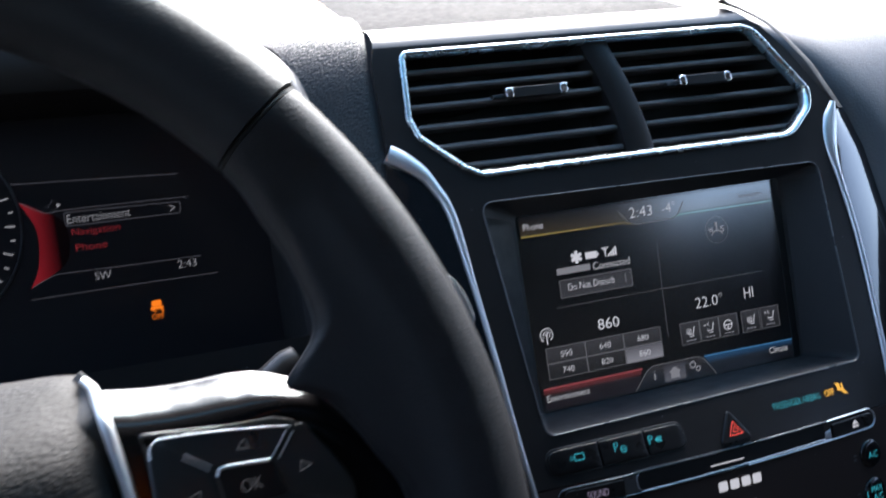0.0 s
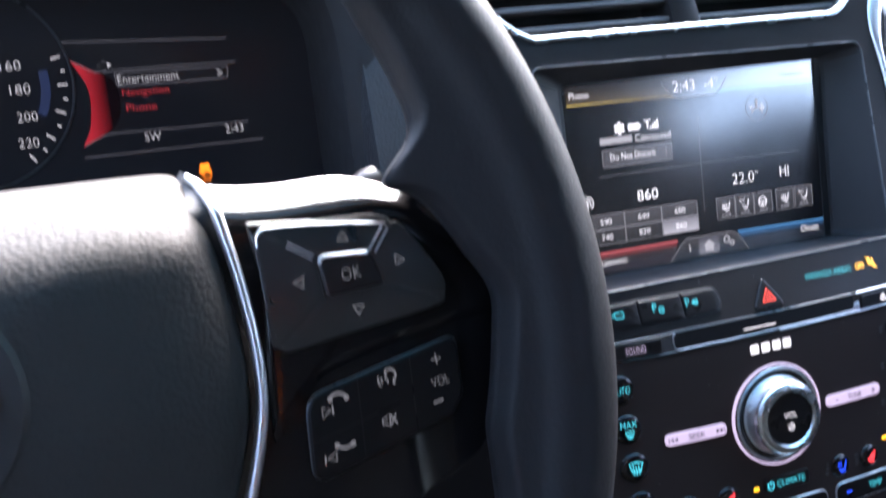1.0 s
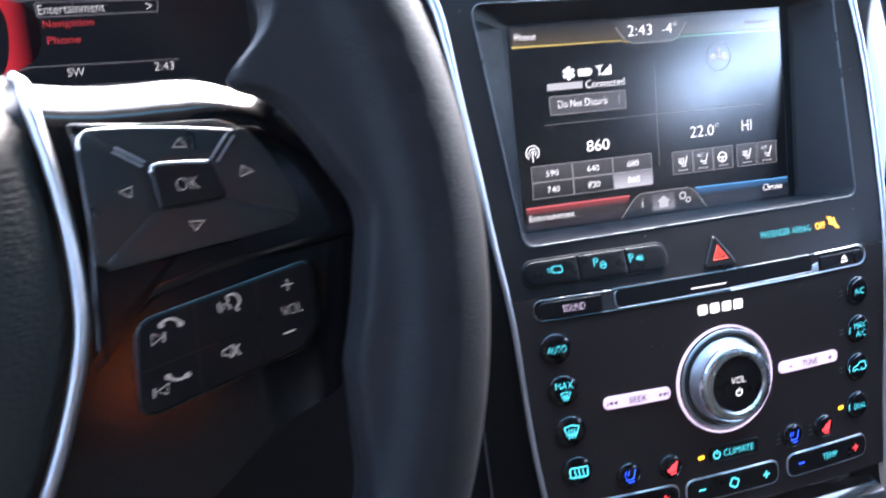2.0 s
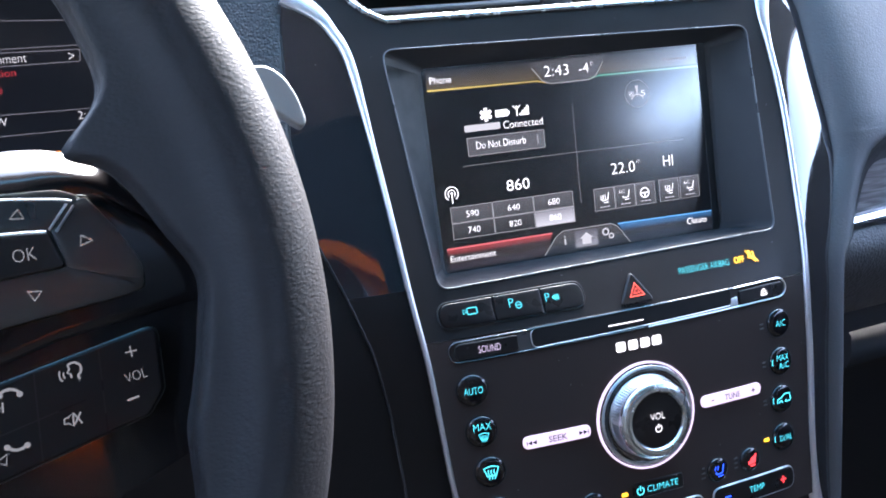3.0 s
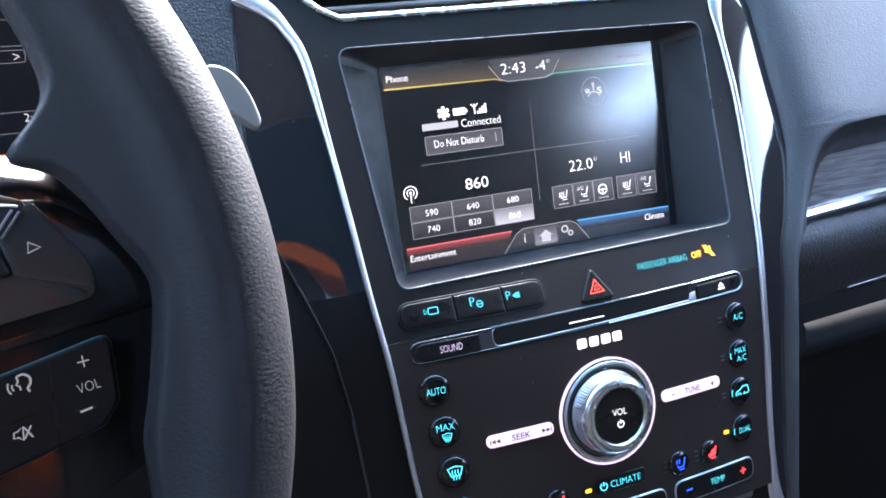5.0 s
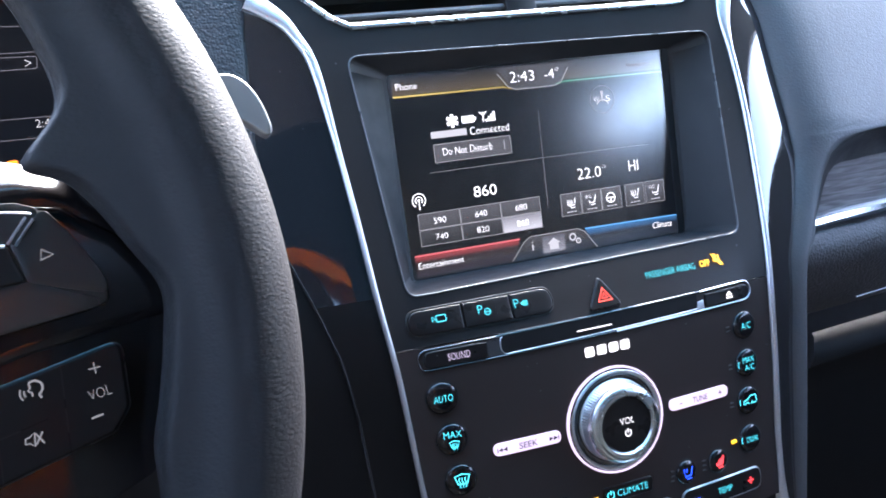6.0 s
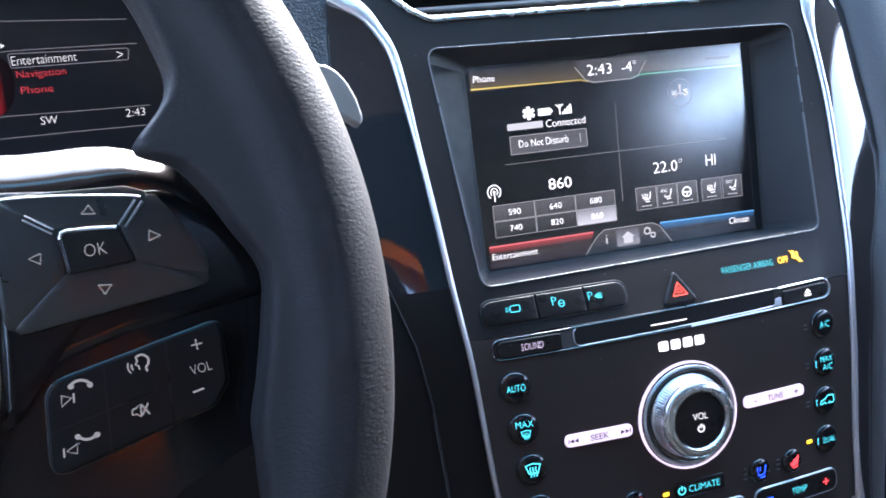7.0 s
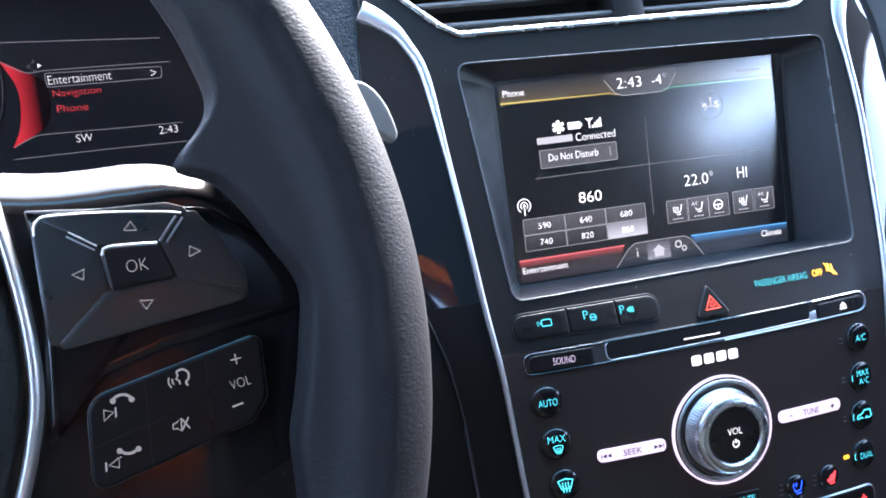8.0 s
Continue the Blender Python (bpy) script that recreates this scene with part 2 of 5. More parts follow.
def strip(path, profile, closed=False, widths=None, bm=None):
    """Sweeps a profile of (side, height) along a flat path; side is to the left of the way."""
    bm = bm or bmesh.new()
    pts = [Vector(p[:2]) for p in path]
    k, rings = len(pts), []
    for i, p in enumerate(pts):
        a = pts[i - 1] if closed or i else p
        b = pts[(i + 1) % k] if closed or i < k - 1 else p
        t1, t2 = p - a, b - p
        if t1.length < 1e-6:
            t1 = t2
        if t2.length < 1e-6:
            t2 = t1
        t1, t2 = t1.normalized(), t2.normalized()
        n1, n2 = Vector((-t1.y, t1.x)), Vector((-t2.y, t2.x))
        m = n1 + n2
        m = m / max(0.4, m.dot(n1)) if m.length > 1e-6 else n1
        w = widths[i] if widths else 1.0
        h = path[i][2] if len(path[i]) > 2 else 0.0
        rings.append([(p.x + m.x * s * w, p.y + m.y * s * w, h + z) for s, z in profile])
    if closed:
        rings.append(rings[0])
    loops(bm, rings, closed=True, cap0=not closed, cap1=not closed)
    bmesh.ops.remove_doubles(bm, verts=bm.verts, dist=1e-5)
    return bm


def halfround(w, h, seg=6, base=-0.6):
    out = [(w / 2, base)] + [(w / 2 * math.cos(math.pi * i / seg), h * math.sin(math.pi * i / seg)) for i in range(seg + 1)] + [(-w / 2, base)]
    return out[::-1]


def line(bm, pts, w, h=0.0, closed=False):
    """A flat drawn line of width w."""
    pts = [Vector(p) for p in pts]
    k = len(pts)
    left, right = [], []
    for i, p in enumerate(pts):
        a = pts[i - 1] if closed or i else p
        b = pts[(i + 1) % k] if closed or i < k - 1 else p
        t = (b - a).normalized()
        n = Vector((-t.y, t.x)) * w / 2
        left.append(bm.verts.new((p.x + n.x, p.y + n.y, h)))
        right.append(bm.verts.new((p.x - n.x, p.y - n.y, h)))
    for i in range(k if closed else k - 1):
        j = (i + 1) % k
        bm.faces.new((right[i], right[j], left[j], left[i]))
    return bm


def flat(poly, h, bm=None):
    bm = bm or bmesh.new()
    if area2(poly) < 0:
        poly = poly[::-1]
    bm.faces.new([bm.verts.new((p[0], p[1], h)) for p in poly])
    return bm


def arc(x, y, r, a0, a1, k=14):
    return [(x + r * math.cos(radians(a0 + (a1 - a0) * i / k)), y + r * math.sin(radians(a0 + (a1 - a0) * i / k))) for i in range(k + 1)]


def words(text, x, y, w, h, z, turn=0.0, bm=None, bold=-0.016):
    """Flat lettering centred on x, y that fills w by h."""
    cu = bpy.data.curves.new("lettering", "FONT")
    cu.body, cu.resolution_u, cu.offset = text, 3, bold
    ob = bpy.data.objects.new("lettering", cu)
    me = bpy.data.meshes.new_from_object(ob)
    bpy.data.objects.remove(ob)
    co = np.array([v.co[:2] for v in me.vertices])
    lo, hi = co.min(0), co.max(0)
    bm = bm or bmesh.new()
    c, s = math.cos(radians(turn)), math.sin(radians(turn))
    vs = []
    for q in co:
        p = (q - (lo + hi) / 2) / (hi - lo) * (w, h)
        vs.append(bm.verts.new((x + p[0] * c - p[1] * s, y + p[0] * s + p[1] * c, z)))
    for f in me.polygons:
        try:
            bm.faces.new([vs[i] for i in f.vertices])
        except ValueError:
            pass
    bpy.data.meshes.remove(me)
    return bm


def along(table, v):
    """Reads the first column of (u, v) rows at v, rows from high v to low."""
    for (u0, v0), (u1, v1) in zip(table, table[1:]):
        if v >= v1:
            return u0 + (u1 - u0) * (v0 - v) / (v0 - v1) if v0 != v1 else u0
    return table[-1][0]


def spline(pts, k=6):
    """Catmull-Rom through flat or solid points."""
    pts = [Vector(p) for p in pts]
    out = []
    for i in range(len(pts) - 1):
        p0, p1, p2, p3 = pts[max(i - 1, 0)], pts[i], pts[i + 1], pts[min(i + 2, len(pts) - 1)]
        for j in range(k):
            t = j / k
            out.append(0.5 * ((2 * p1) + (p2 - p0) * t + (2 * p0 - 5 * p1 + 4 * p2 - p3) * t * t + (3 * p1 - p0 - 3 * p2 + p3) * t ** 3))
    out.append(pts[-1])
    return out


def tube(path, radii, k=16, flatten=1.0, bm=None, caps=True):
    """A round bar along solid points, in whatever frame they are in."""
    bm = bm or bmesh.new()
    path = [Vector(p) for p in path]
    rings = []
    for i, p in enumerate(path):
        t = (path[min(i + 1, len(path) - 1)] - path[max(i - 1, 0)]).normalized()
        x = t.orthogonal() if i == 0 else (x - t * x.dot(t))
        x.normalize()
        y = t.cross(x)
        r = radii[i] if isinstance(radii, (list, tuple)) else radii
        rings.append([p + x * r * math.cos(2 * math.pi * j / k) + y * r * flatten * math.sin(2 * math.pi * j / k) for j in range(k)])
    return loops(bm, rings, cap0=caps, cap1=caps)


def lathe(x, y, profile, k=48, bm=None):
    """Turns (radius, height) about an axis out of the surface at x, y."""
    bm = bm or bmesh.new()
    rings = [[(x + max(r, 0.001) * math.cos(2 * math.pi * i / k), y + max(r, 0.001) * math.sin(2 * math.pi * i / k), h) for i in range(k)] for r, h in profile]
    return loops(bm, rings, cap0=False, cap1=profile[-1][0] > 0.002)


# ---- outlines of the centre stack, in trim millimetres ----
CHROME_L = [(-73, 46), (-65, 41), (-56, 33), (-50, 23), (-46, 14), (-43.5, 0), (-40.5, -36), (-37.5, -76), (-35, -117), (-31.5, -151), (-28.5, -191), (-26, -222), (-21, -260), (-17, -290)]
CHROME_R = [(225, 46), (219, 34), (214.5, 20), (213, 3), (213, -42), (207.5, -104), (202.5, -150), (201, -192), (198.5, -238), (199, -277), (202, -292)]
EDGE_L = [(-68.5, 119), (-72, 95), (-73.5, 46), (-77, 25), (-81.5, -30), (-77, -82), (-67, -110), (-58, -140), (-53.5, -172), (-51, -210), (-48, -290)]
EDGE_R = [(140, 700), (148, 150), (155, 129), (167, 123.2), (183.4, 117.4), (201.4, 106.6), (214.7, 92.4), (227.3, 74.6), (236.2, 53.2), (243.1, 36.4), (248, 15), (249, -20), (250.5, -53), (249.5, -75), (240, -105), (229, -135), (223, -190), (217.5, -264), (215, -364)]
VENT = [(-54, 102), (-57.5, 64), (-54, 53), (-32, 33.5), (-22, 28), (187, 28), (206, 44), (209.5, 56), (181, 99), (172, 102)]
LIP = [(-27, 12.5), (-19.5, -114.5), (188.5, -112), (200, 9.5)]

# ---- centre stack ----
stack = thing("center_stack", (85, -290, 40), "dark charcoal centre stack with satin chrome side strips", "car console")

outline = [Vector(p) for p in (
    [(-32.5, -140)] + [(u, -140) for u in range(-24, 200, 8)] + [(203.5, -140)]
    + [(207.5, -104), (213, -42), (213, 3), (214.5, 20), (219, 34), (225, 46), (203, 83), (187, 102), (180, 106)]
    + [(-69.5, 106), (-72, 95), (-73, 46), (-65, 41), (-56, 33), (-50, 23), (-46, 14), (-43.5, 0), (-40.5, -36), (-37.5, -76), (-35, -117)])]
bm = bmesh.new()
edges = []
for ring in (dens(outline, 12), dens(rpoly(VENT, [5, 3, 3, 6, 8, 22, 14, 12, 12, 3], 10), 12), dens(rpoly(LIP, 7, 5), 12)):
    vs = [bm.verts.new((p[0], p[1], 0)) for p in ring]
    edges += [bm.edges.new((vs[i - 1], vs[i])) for i in range(len(vs))]
bmesh.ops.triangle_fill(bm, use_beauty=True, use_dissolve=False, edges=edges)
rim_edges = [e for e in bm.edges if e.is_boundary]
ext = bmesh.ops.extrude_edge_only(bm, edges=rim_edges)
for v in ext["geom"]:
    if isinstance(v, bmesh.types.BMVert):
        v.co.z -= 3
part("upper_faceplate", bm, SATIN, stack, "satin charcoal faceplate round vents and screen", on_face)

# brow above the vents, rolling back to the dashboard top
bm = bmesh.new()
prof = [(106, 0), (109, -0.6), (112.5, -3), (116, -7.5), (119.5, -14), (122, -21), (124, -29), (124.5, -36)]
rings = []
for v, h in prof:
    k = (v - 106) / 18.5
    rings.append([(-69.5 + (180 - 9 * k + 69.5 - 8 * k) * i / 30 + 8 * k * 0.4, v, h) for i in range(31)])
loops(bm, rings, closed=False)
part("brow", bm, BROW, stack, "smooth satin brow catching the windscreen light", on_face)

# lower control panel
bm = bmesh.new()
rings = []
for i in range(15):
    v = -140.6 - i * 9.5
    l, r = along(CHROME_L, v) + 1.5, along(CHROME_R, v) - 1.5
    rings.append([(l + (r - l) * j / 24, v, 0) for j in range(25)])
rings = [[(p[0], p[1], -4) for p in rings[0]]] + rings + [[(p[0], p[1] - 2, -10) for p in rings[-1]]]
loops(bm, rings, closed=False)
part("control_panel", bm, PANEL, stack, "flat black audio and climate control panel", on_face)

# chrome strips
path = spline(CHROME_L, 5)
wid = [1.0 + 0.75 * smooth(-45, 12, p.y) + 0.3 * smooth(8, 30, p.y) + 1.6 * smooth(24, 46, p.y) for p in path]
part("trim_strip", strip(path, halfround(2.9, 1.9, 8, -3), widths=wid), CHROME, stack, "satin chrome trim strip", on_face)
path = spline(CHROME_R, 5)
wid = [1.0 + 1.6 * smooth(-6, 30, p.y) * (1 - smooth(34, 47, p.y)) + 0.9 * smooth(-255, -290, p.y) for p in path]
part("trim_strip", strip(path, halfround(4.0, 2.2, 8, -3), widths=wid), CHROME, stack, "satin chrome trim strip", on_face)


def side_panel(inner, outer, tops, h_in, h_out, name, label, mater, curve=1.6):
    rings = []
    for i in range(46):
        v = tops[0] + (tops[1] - tops[0]) * i / 45
        a, b = along(inner, v), along(outer, v)
        rings.append([(a + (b - a) * j / 8, v, h_in + (h_out - h_in) * (j / 8) ** curve) for j in range(9)])
    bm = loops(bmesh.new(), rings, closed=False)
    part(name, bm, mater, stack, label, on_face)


FACE_R = [(166, 123), (180, 106), (187, 102), (203, 83), (225, 46), (226, 42)]
rings = []
for i in range(24):
    v = 122.5 - 3.5 * i
    b = along(EDGE_R, v) + 2
    a = max(along(FACE_R, v) - 0.6, b - 13)
    rings.append([(a, v, -1.5), (a + (b - a) * 0.25, v, -2.4), (a + (b - a) * 0.55, v, -5), (b, v, -14)])
part("edge_gap", loops(bmesh.new(), rings, closed=False), DARK, stack, "dark groove along the faceplate", on_face)
side_panel(CHROME_L, EDGE_L, (45.5, -112), -0.8, -4, "side_panel", "piano black side panel", GLOSS)
side_panel(CHROME_L, EDGE_L, (-112, -285), -0.8, -4, "lower_side_panel", "dull black lower side panel", PADBLACK)
side_panel(CHROME_R, EDGE_R, (44, -285), -1.2, -9.5, "side_panel", "piano black side panel", GLOSS, 1.5)
seam = [(p[0], p[1], -4) for p in dens(EDGE_L[3:], 6, closed=False)]
part("seam_bead", strip(seam, halfround(0.8, 0.4, 4)), BEZEL, stack, "thin grey seam bead", on_face)

# screen recess
lip = rpoly(LIP, 7, 5)
inner = rpoly([(-2.5, 2.5), (-2, -113.5), (181, -113), (180.5, 2.2)], 3.5, 5)
bm = bmesh.new()
mid = [(Vector(a) * 0.12 + Vector(b) * 0.88) for a, b in zip(lip, inner)]
rings = [[on_face((p[0], p[1], -0.3)) for p in lip],
         [on_face((p[0], p[1], -2.4)) for p in inset(lip, 0.6)],
         [on_screen((p.x, p.y, 1.8)) for p in mid],
         [on_screen((p[0], p[1], 0.4)) for p in inner],
         [on_screen((p[0], p[1], -4)) for p in inset(inner, 1.5)]]
loops(bm, rings)
part("screen_recess", bm, BEZEL, stack, "deep matte recess round the touchscreen", sharp=12)
part("recess_lip", strip(dens(lip, 8), halfround(0.9, 0.5, 6), closed=True), DULL, stack, "thin rounded lip of the recess", on_face)

# ---- vents ----
vent = thing("air_vent", (77, 28, 0), "twin dashboard air vents in a chrome frame", "air vent")
vring = dens(rpoly(VENT, [5, 3, 3, 6, 8, 22, 14, 12, 12, 3], 10), 10)
part("vent_frame", strip(vring, [(-1.7, -2), (-1.5, 0.5), (-0.8, 1.4), (0.3, 1.7), (1.6, 0.9), (2.8, -1.0), (3.4, -5)], closed=True), BRIGHT, vent, "bright chrome vent frame", on_face, 70)
bm = loops(bmesh.new(), [lift(inset(vring, 1.2), -1), lift(inset(vring, 2.0), -8), lift(inset(vring, 8), -48)], cap1=True)
part("cavity", bm, DARK, vent, "dark vent duct", on_face)


def span(poly, v):
    xs = []
    for i in range(len(poly)):
        a, b = poly[i - 1], poly[i]
        if (a[1] - v) * (b[1] - v) < 0:
            xs.append(a[0] + (b[0] - a[0]) * (v - a[1]) / (b[1] - a[1]))
    return min(xs), max(xs)


def blade(x0, x1, v):
    """One louvre: a rounded blade that slopes down into the duct."""
    sec = [(-0.4, 1.7), (0.8, 1.1), (1.2, -0.2), (0.3, -1.6), (-8, -2.8), (-19, -1.2), (-19, 0.2), (-8, -0.6)]
    return loops(bmesh.new(), [[(x, v + y, -7 + h) for h, y in sec] for x in (x0, (x0 + x1) / 2, x1)], cap0=True, cap1=True)


def divide(v):
    """Left edge of the bowed divider between the two vents."""
    return 77.6 - 0.198 * v + 3.5 * max(0.0, 1 - ((v - 64) / 36) ** 2)


for v in (91.5, 81.5, 71, 58.8, 46.7, 34.6):
    x0, x1 = span(vring, v)
    part("slat", blade(x0 + 2, divide(v) + 4, v), SLAT, vent, mapper=on_face)
    part("slat", blade(divide(v) + 15, x1 - 2, v), SLAT, vent, mapper=on_face)
bm = bmesh.new()
loops(bm, [[(x + divide(v), v, h) for x, h in ((0, -34), (0.4, -3.2), (2.5, -2.0), (9, -1.6), (16.5, -2.0), (18.6, -3.2), (19, -34))] for v in (101, 94, 86, 78, 70, 62, 54, 46, 38, 29)], closed=False)
part("divider", bm, SATIN, vent, "broad slanted vent divider", on_face)


def tab(x0, x1, v):
    c = (x0 + x1) / 2
    grip = part("tab", prism(box2(x0 + 3, v - 3.4, x1 - 3, v + 3.2, 1.0), -10, 0.5, 0.8), SATIN, vent, "louvre adjuster tab with chrome ends", on_face)
    for x in (x0, x1 - 5):
        part("tab_end", prism(box2(x, v - 3.2, x + 5, v + 3.4, 2.0), -6, 1.0, 1.0), MIRROR, grip, "bright chrome tab end", on_face)
    part("tab_stem", prism(box2(x0 - 7, v - 2.2, x0 + 1, v + 0.2, 0.6), -8, -3.5, 0.6), DARK, grip, mapper=on_face)


tab(3, 42.5, 73.2)
tab(118, 155.5, 70.2)

# ---- touchscreen ----
screen = thing("touchscreen", (87, -113, 0), "lit in-dash touchscreen showing phone, radio and climate tiles", "touchscreen")
part("screen_frame", prism(dens(rpoly([(175.6, -113.4), (180.4, -113.2), (180, 2.6), (175.2, 2.4)], 0.8, 3), 8), -4, 0.9, 0.4), DARK, screen, "black edge beside the display", on_screen)
part("glass", prism(box2(-4, -115, 179, 4, 1), -5, 0, 0.2), GLASS, screen, "dark glossy display glass", on_screen)


def shade(name, low, high, power, axis=2, a=-0.1, b=0.0):
    """A lit screen area whose colour runs from low to high along an axis, between a and b metres."""
    m = mat(name, (0.008, 0.008, 0.009), 0.18, spec=1.0, coat=1.0)
    n, l, bs = nodes_of(m)
    bs.inputs["Coat Roughness"].default_value = 0.18
    bs.inputs["IOR"].default_value, bs.inputs["Coat IOR"].default_value = 1.8, 2.0
    v = coords(m)
    sep, rg, mx = n.new("ShaderNodeSeparateXYZ"), n.new("ShaderNodeMapRange"), n.new("ShaderNodeMix")
    l.new(v, sep.inputs[0])
    l.new(sep.outputs[axis], rg.inputs["Value"])
    rg.inputs["From Min"].default_value, rg.inputs["From Max"].default_value = a, b
    mx.data_type = "RGBA"
    l.new(rg.outputs[0], mx.inputs["Factor"])
    mx.inputs["A"].default_value, mx.inputs["B"].default_value = (*low, 1), (*high, 1)
    l.new(mx.outputs["Result"], bs.inputs["Emission Color"])
    bs.inputs["Emission Strength"].default_value = power * LAMP
    return m


def S(v):
    """Height of a screen row above the screen's own base, in metres."""
    return (v + 113) / 1000


TOPBAR = shade("top_bar_glow", (0.13, 0.1, 0.06), (0.02, 0.02, 0.024), 0.35, 2, S(-10), S(0))
YELLOW = shade("yellow_line_glow", (0.55, 0.42, 0.12), (0.3, 0.22, 0.06), 0.7, 0, -0.087, -0.02)
GREEN = shade("green_line_glow", (0.1, 0.4, 0.25), (0.3, 0.6, 0.5), 0.6, 0, 0.02, 0.087)
REDBAR = shade("red_bar_glow", (0.02, 0.012, 0.012), (0.32, 0.04, 0.045), 0.6, 2, S(-103.6), S(-99.5))
BLUEBAR = shade("blue_bar_glow", (0.012, 0.014, 0.02), (0.03, 0.13, 0.3), 0.6, 2, S(-105), S(-100.5))
REDLINE = glow("red_line_glow", (0.8, 0.16, 0.18), 0.4)
BLUELINE = glow("blue_line_glow", (0.1, 0.35, 0.7), 0.5)
TILE = shade("preset_tile_glow", (0.012, 0.012, 0.014), (0.075, 0.075, 0.085), 0.6, 2, S(-94), S(-76))
LITTILE = shade("selected_tile_glow", (0.52, 0.52, 0.58), (0.16, 0.16, 0.19), 0.6, 2, S(-95), S(-85))
HOMETILE = shade("home_tile_glow", (0.2, 0.2, 0.23), (0.08, 0.08, 0.1), 0.6, 2, S(-110), S(-101))
TAB = shade("tab_glow", (0.012, 0.012, 0.014), (0.05, 0.05, 0.056), 0.6, 2, S(-110), S(-99))
HAIR = glow("hairline_glow", (0.6, 0.6, 0.65), 0.24)
TEXT = glow("screen_text_glow", (0.92, 0.92, 0.97), 0.8)
DIM = glow("screen_dim_glow", (0.6, 0.6, 0.65), 0.42)


def ui(name, bm, m, label="", parent=None):
    return part(name, bm, m, parent or screen, label, on_screen)


bar = ui("title_bar", flat(box2(0, -9.6, 174, 0.5, 0.5), 0.1), TOPBAR, "grey title bar")
ui("title_line", line(bmesh.new(), [(0, -10.2), (67, -10.6), (72, -12)], 0.9, 0.3), YELLOW, "yellow glowing rule")
ui("title_line", line(bmesh.new(), [(101, -12), (107, -10.9), (174, -11.2)], 0.8, 0.3), GREEN, "green glowing rule")
ui("clock_tab", flat([(66, -3), (72, -11.5), (75, -12.6), (100, -12.6), (104, -11), (110, -2), (110, 0.4), (64, 0.4)], 0.2), TAB)
ui("clock_tab_edge", line(bmesh.new(), [(64, -3), (70, -10.8), (75, -12.8), (100, -12.8), (104.5, -11), (110, -3)], 0.5, 0.35), HAIR)
ui("text", words("2:43", 79.5, -5.6, 15.5, 6.0, 0.4), TEXT, "white clock digits")
ui("text", words("-4°", 98.8, -5.4, 9.5, 6.0, 0.4), TEXT, "white temperature digits")
ui("text", words("Phone", 8.4, -4.8, 12.6, 3.6, 0.4), TEXT, "white tile heading")
# phone tile
bm = bmesh.new()
for k in range(3):
    a = radians(60 * k + 90)
    line(bm, [(33 - 3.7 * math.cos(a), -26.5 - 3.7 * math.sin(a)), (33 + 3.7 * math.cos(a), -26.5 + 3.7 * math.sin(a))], 2.0, 0.3 + 0.04 * k)
ui("star_icon", bm, TEXT, "white six-armed star icon")
bm = flat(box2(38.9, -28.6, 46.6, -24.6, 0.6), 0.3)
flat(box2(46.8, -27.5, 47.6, -25.6, 0.3), 0.3, bm)
ui("battery_icon", bm, TEXT, "white full battery icon")
bm = line(bmesh.new(), [(50, -23.2), (52.2, -25.3), (54.4, -23.2)], 0.6, 0.3)
line(bm, [(52.2, -23.2), (52.2, -29)], 0.7, 0.34)
for k in range(4):
    flat(box2(53.6 + 1.6 * k, -29, 54.8 + 1.6 * k, -27.6 + 1.3 * k, 0.1), 0.36, bm)
ui("signal_icon", bm, TEXT, "white signal strength icon")
ui("plain_bar", flat(box2(19.2, -35.2, 41, -31.4, 0.6), 0.3), DIM, "plain pale bar")
ui("text", words("Connected", 55.3, -33.4, 24.5, 4.3, 0.3), TEXT)
tile = ui("dnd_button", flat(box2(20, -48.8, 67.6, -38.6, 0.8), 0.1), TILE, "grey outlined button")
ui("outline", line(bmesh.new(), box2(20, -48.8, 67.6, -38.6, 0.8), 0.35, 0.25, True), HAIR, parent=tile)
ui("text", words("Do Not Disturb", 40.5, -43.2, 30.5, 4.0, 0.3), TEXT, parent=tile)
ui("divider_mark", line(bmesh.new(), [(63.4, -46), (63.4, -41)], 0.5, 0.3), HAIR, parent=tile)
# hairlines
ui("hairline", line(bmesh.new(), [(16, -54), (85, -54), (160, -54.5)], 0.22, 0.15), HAIR)
ui("hairline", line(bmesh.new(), [(87.6, -26), (87.2, -54), (86.9, -84)], 0.22, 0.18), HAIR)
ui("text", words("Navigation", 158.6, -5.6, 17, 3.4, 0.3), HAIR)
# compass
ui("compass_ring", line(bmesh.new(), circle(131, -24, 8.2, 36), 0.3, 0.2, True), HAIR)
bm = line(bmesh.new(), arc(131, -28.5, 4.2, 20, 160), 0.8, 0.24)
flat([(129.9, -19), (131, -26), (132, -19)], 0.28, bm)
ui("compass_icon", bm, DIM, "faint round compass icon")
ui("text", words("W", 126.8, -23.8, 3.4, 3.0, 0.3), TEXT)
ui("text", words("S", 135, -23.8, 2.9, 3.4, 0.3), TEXT)
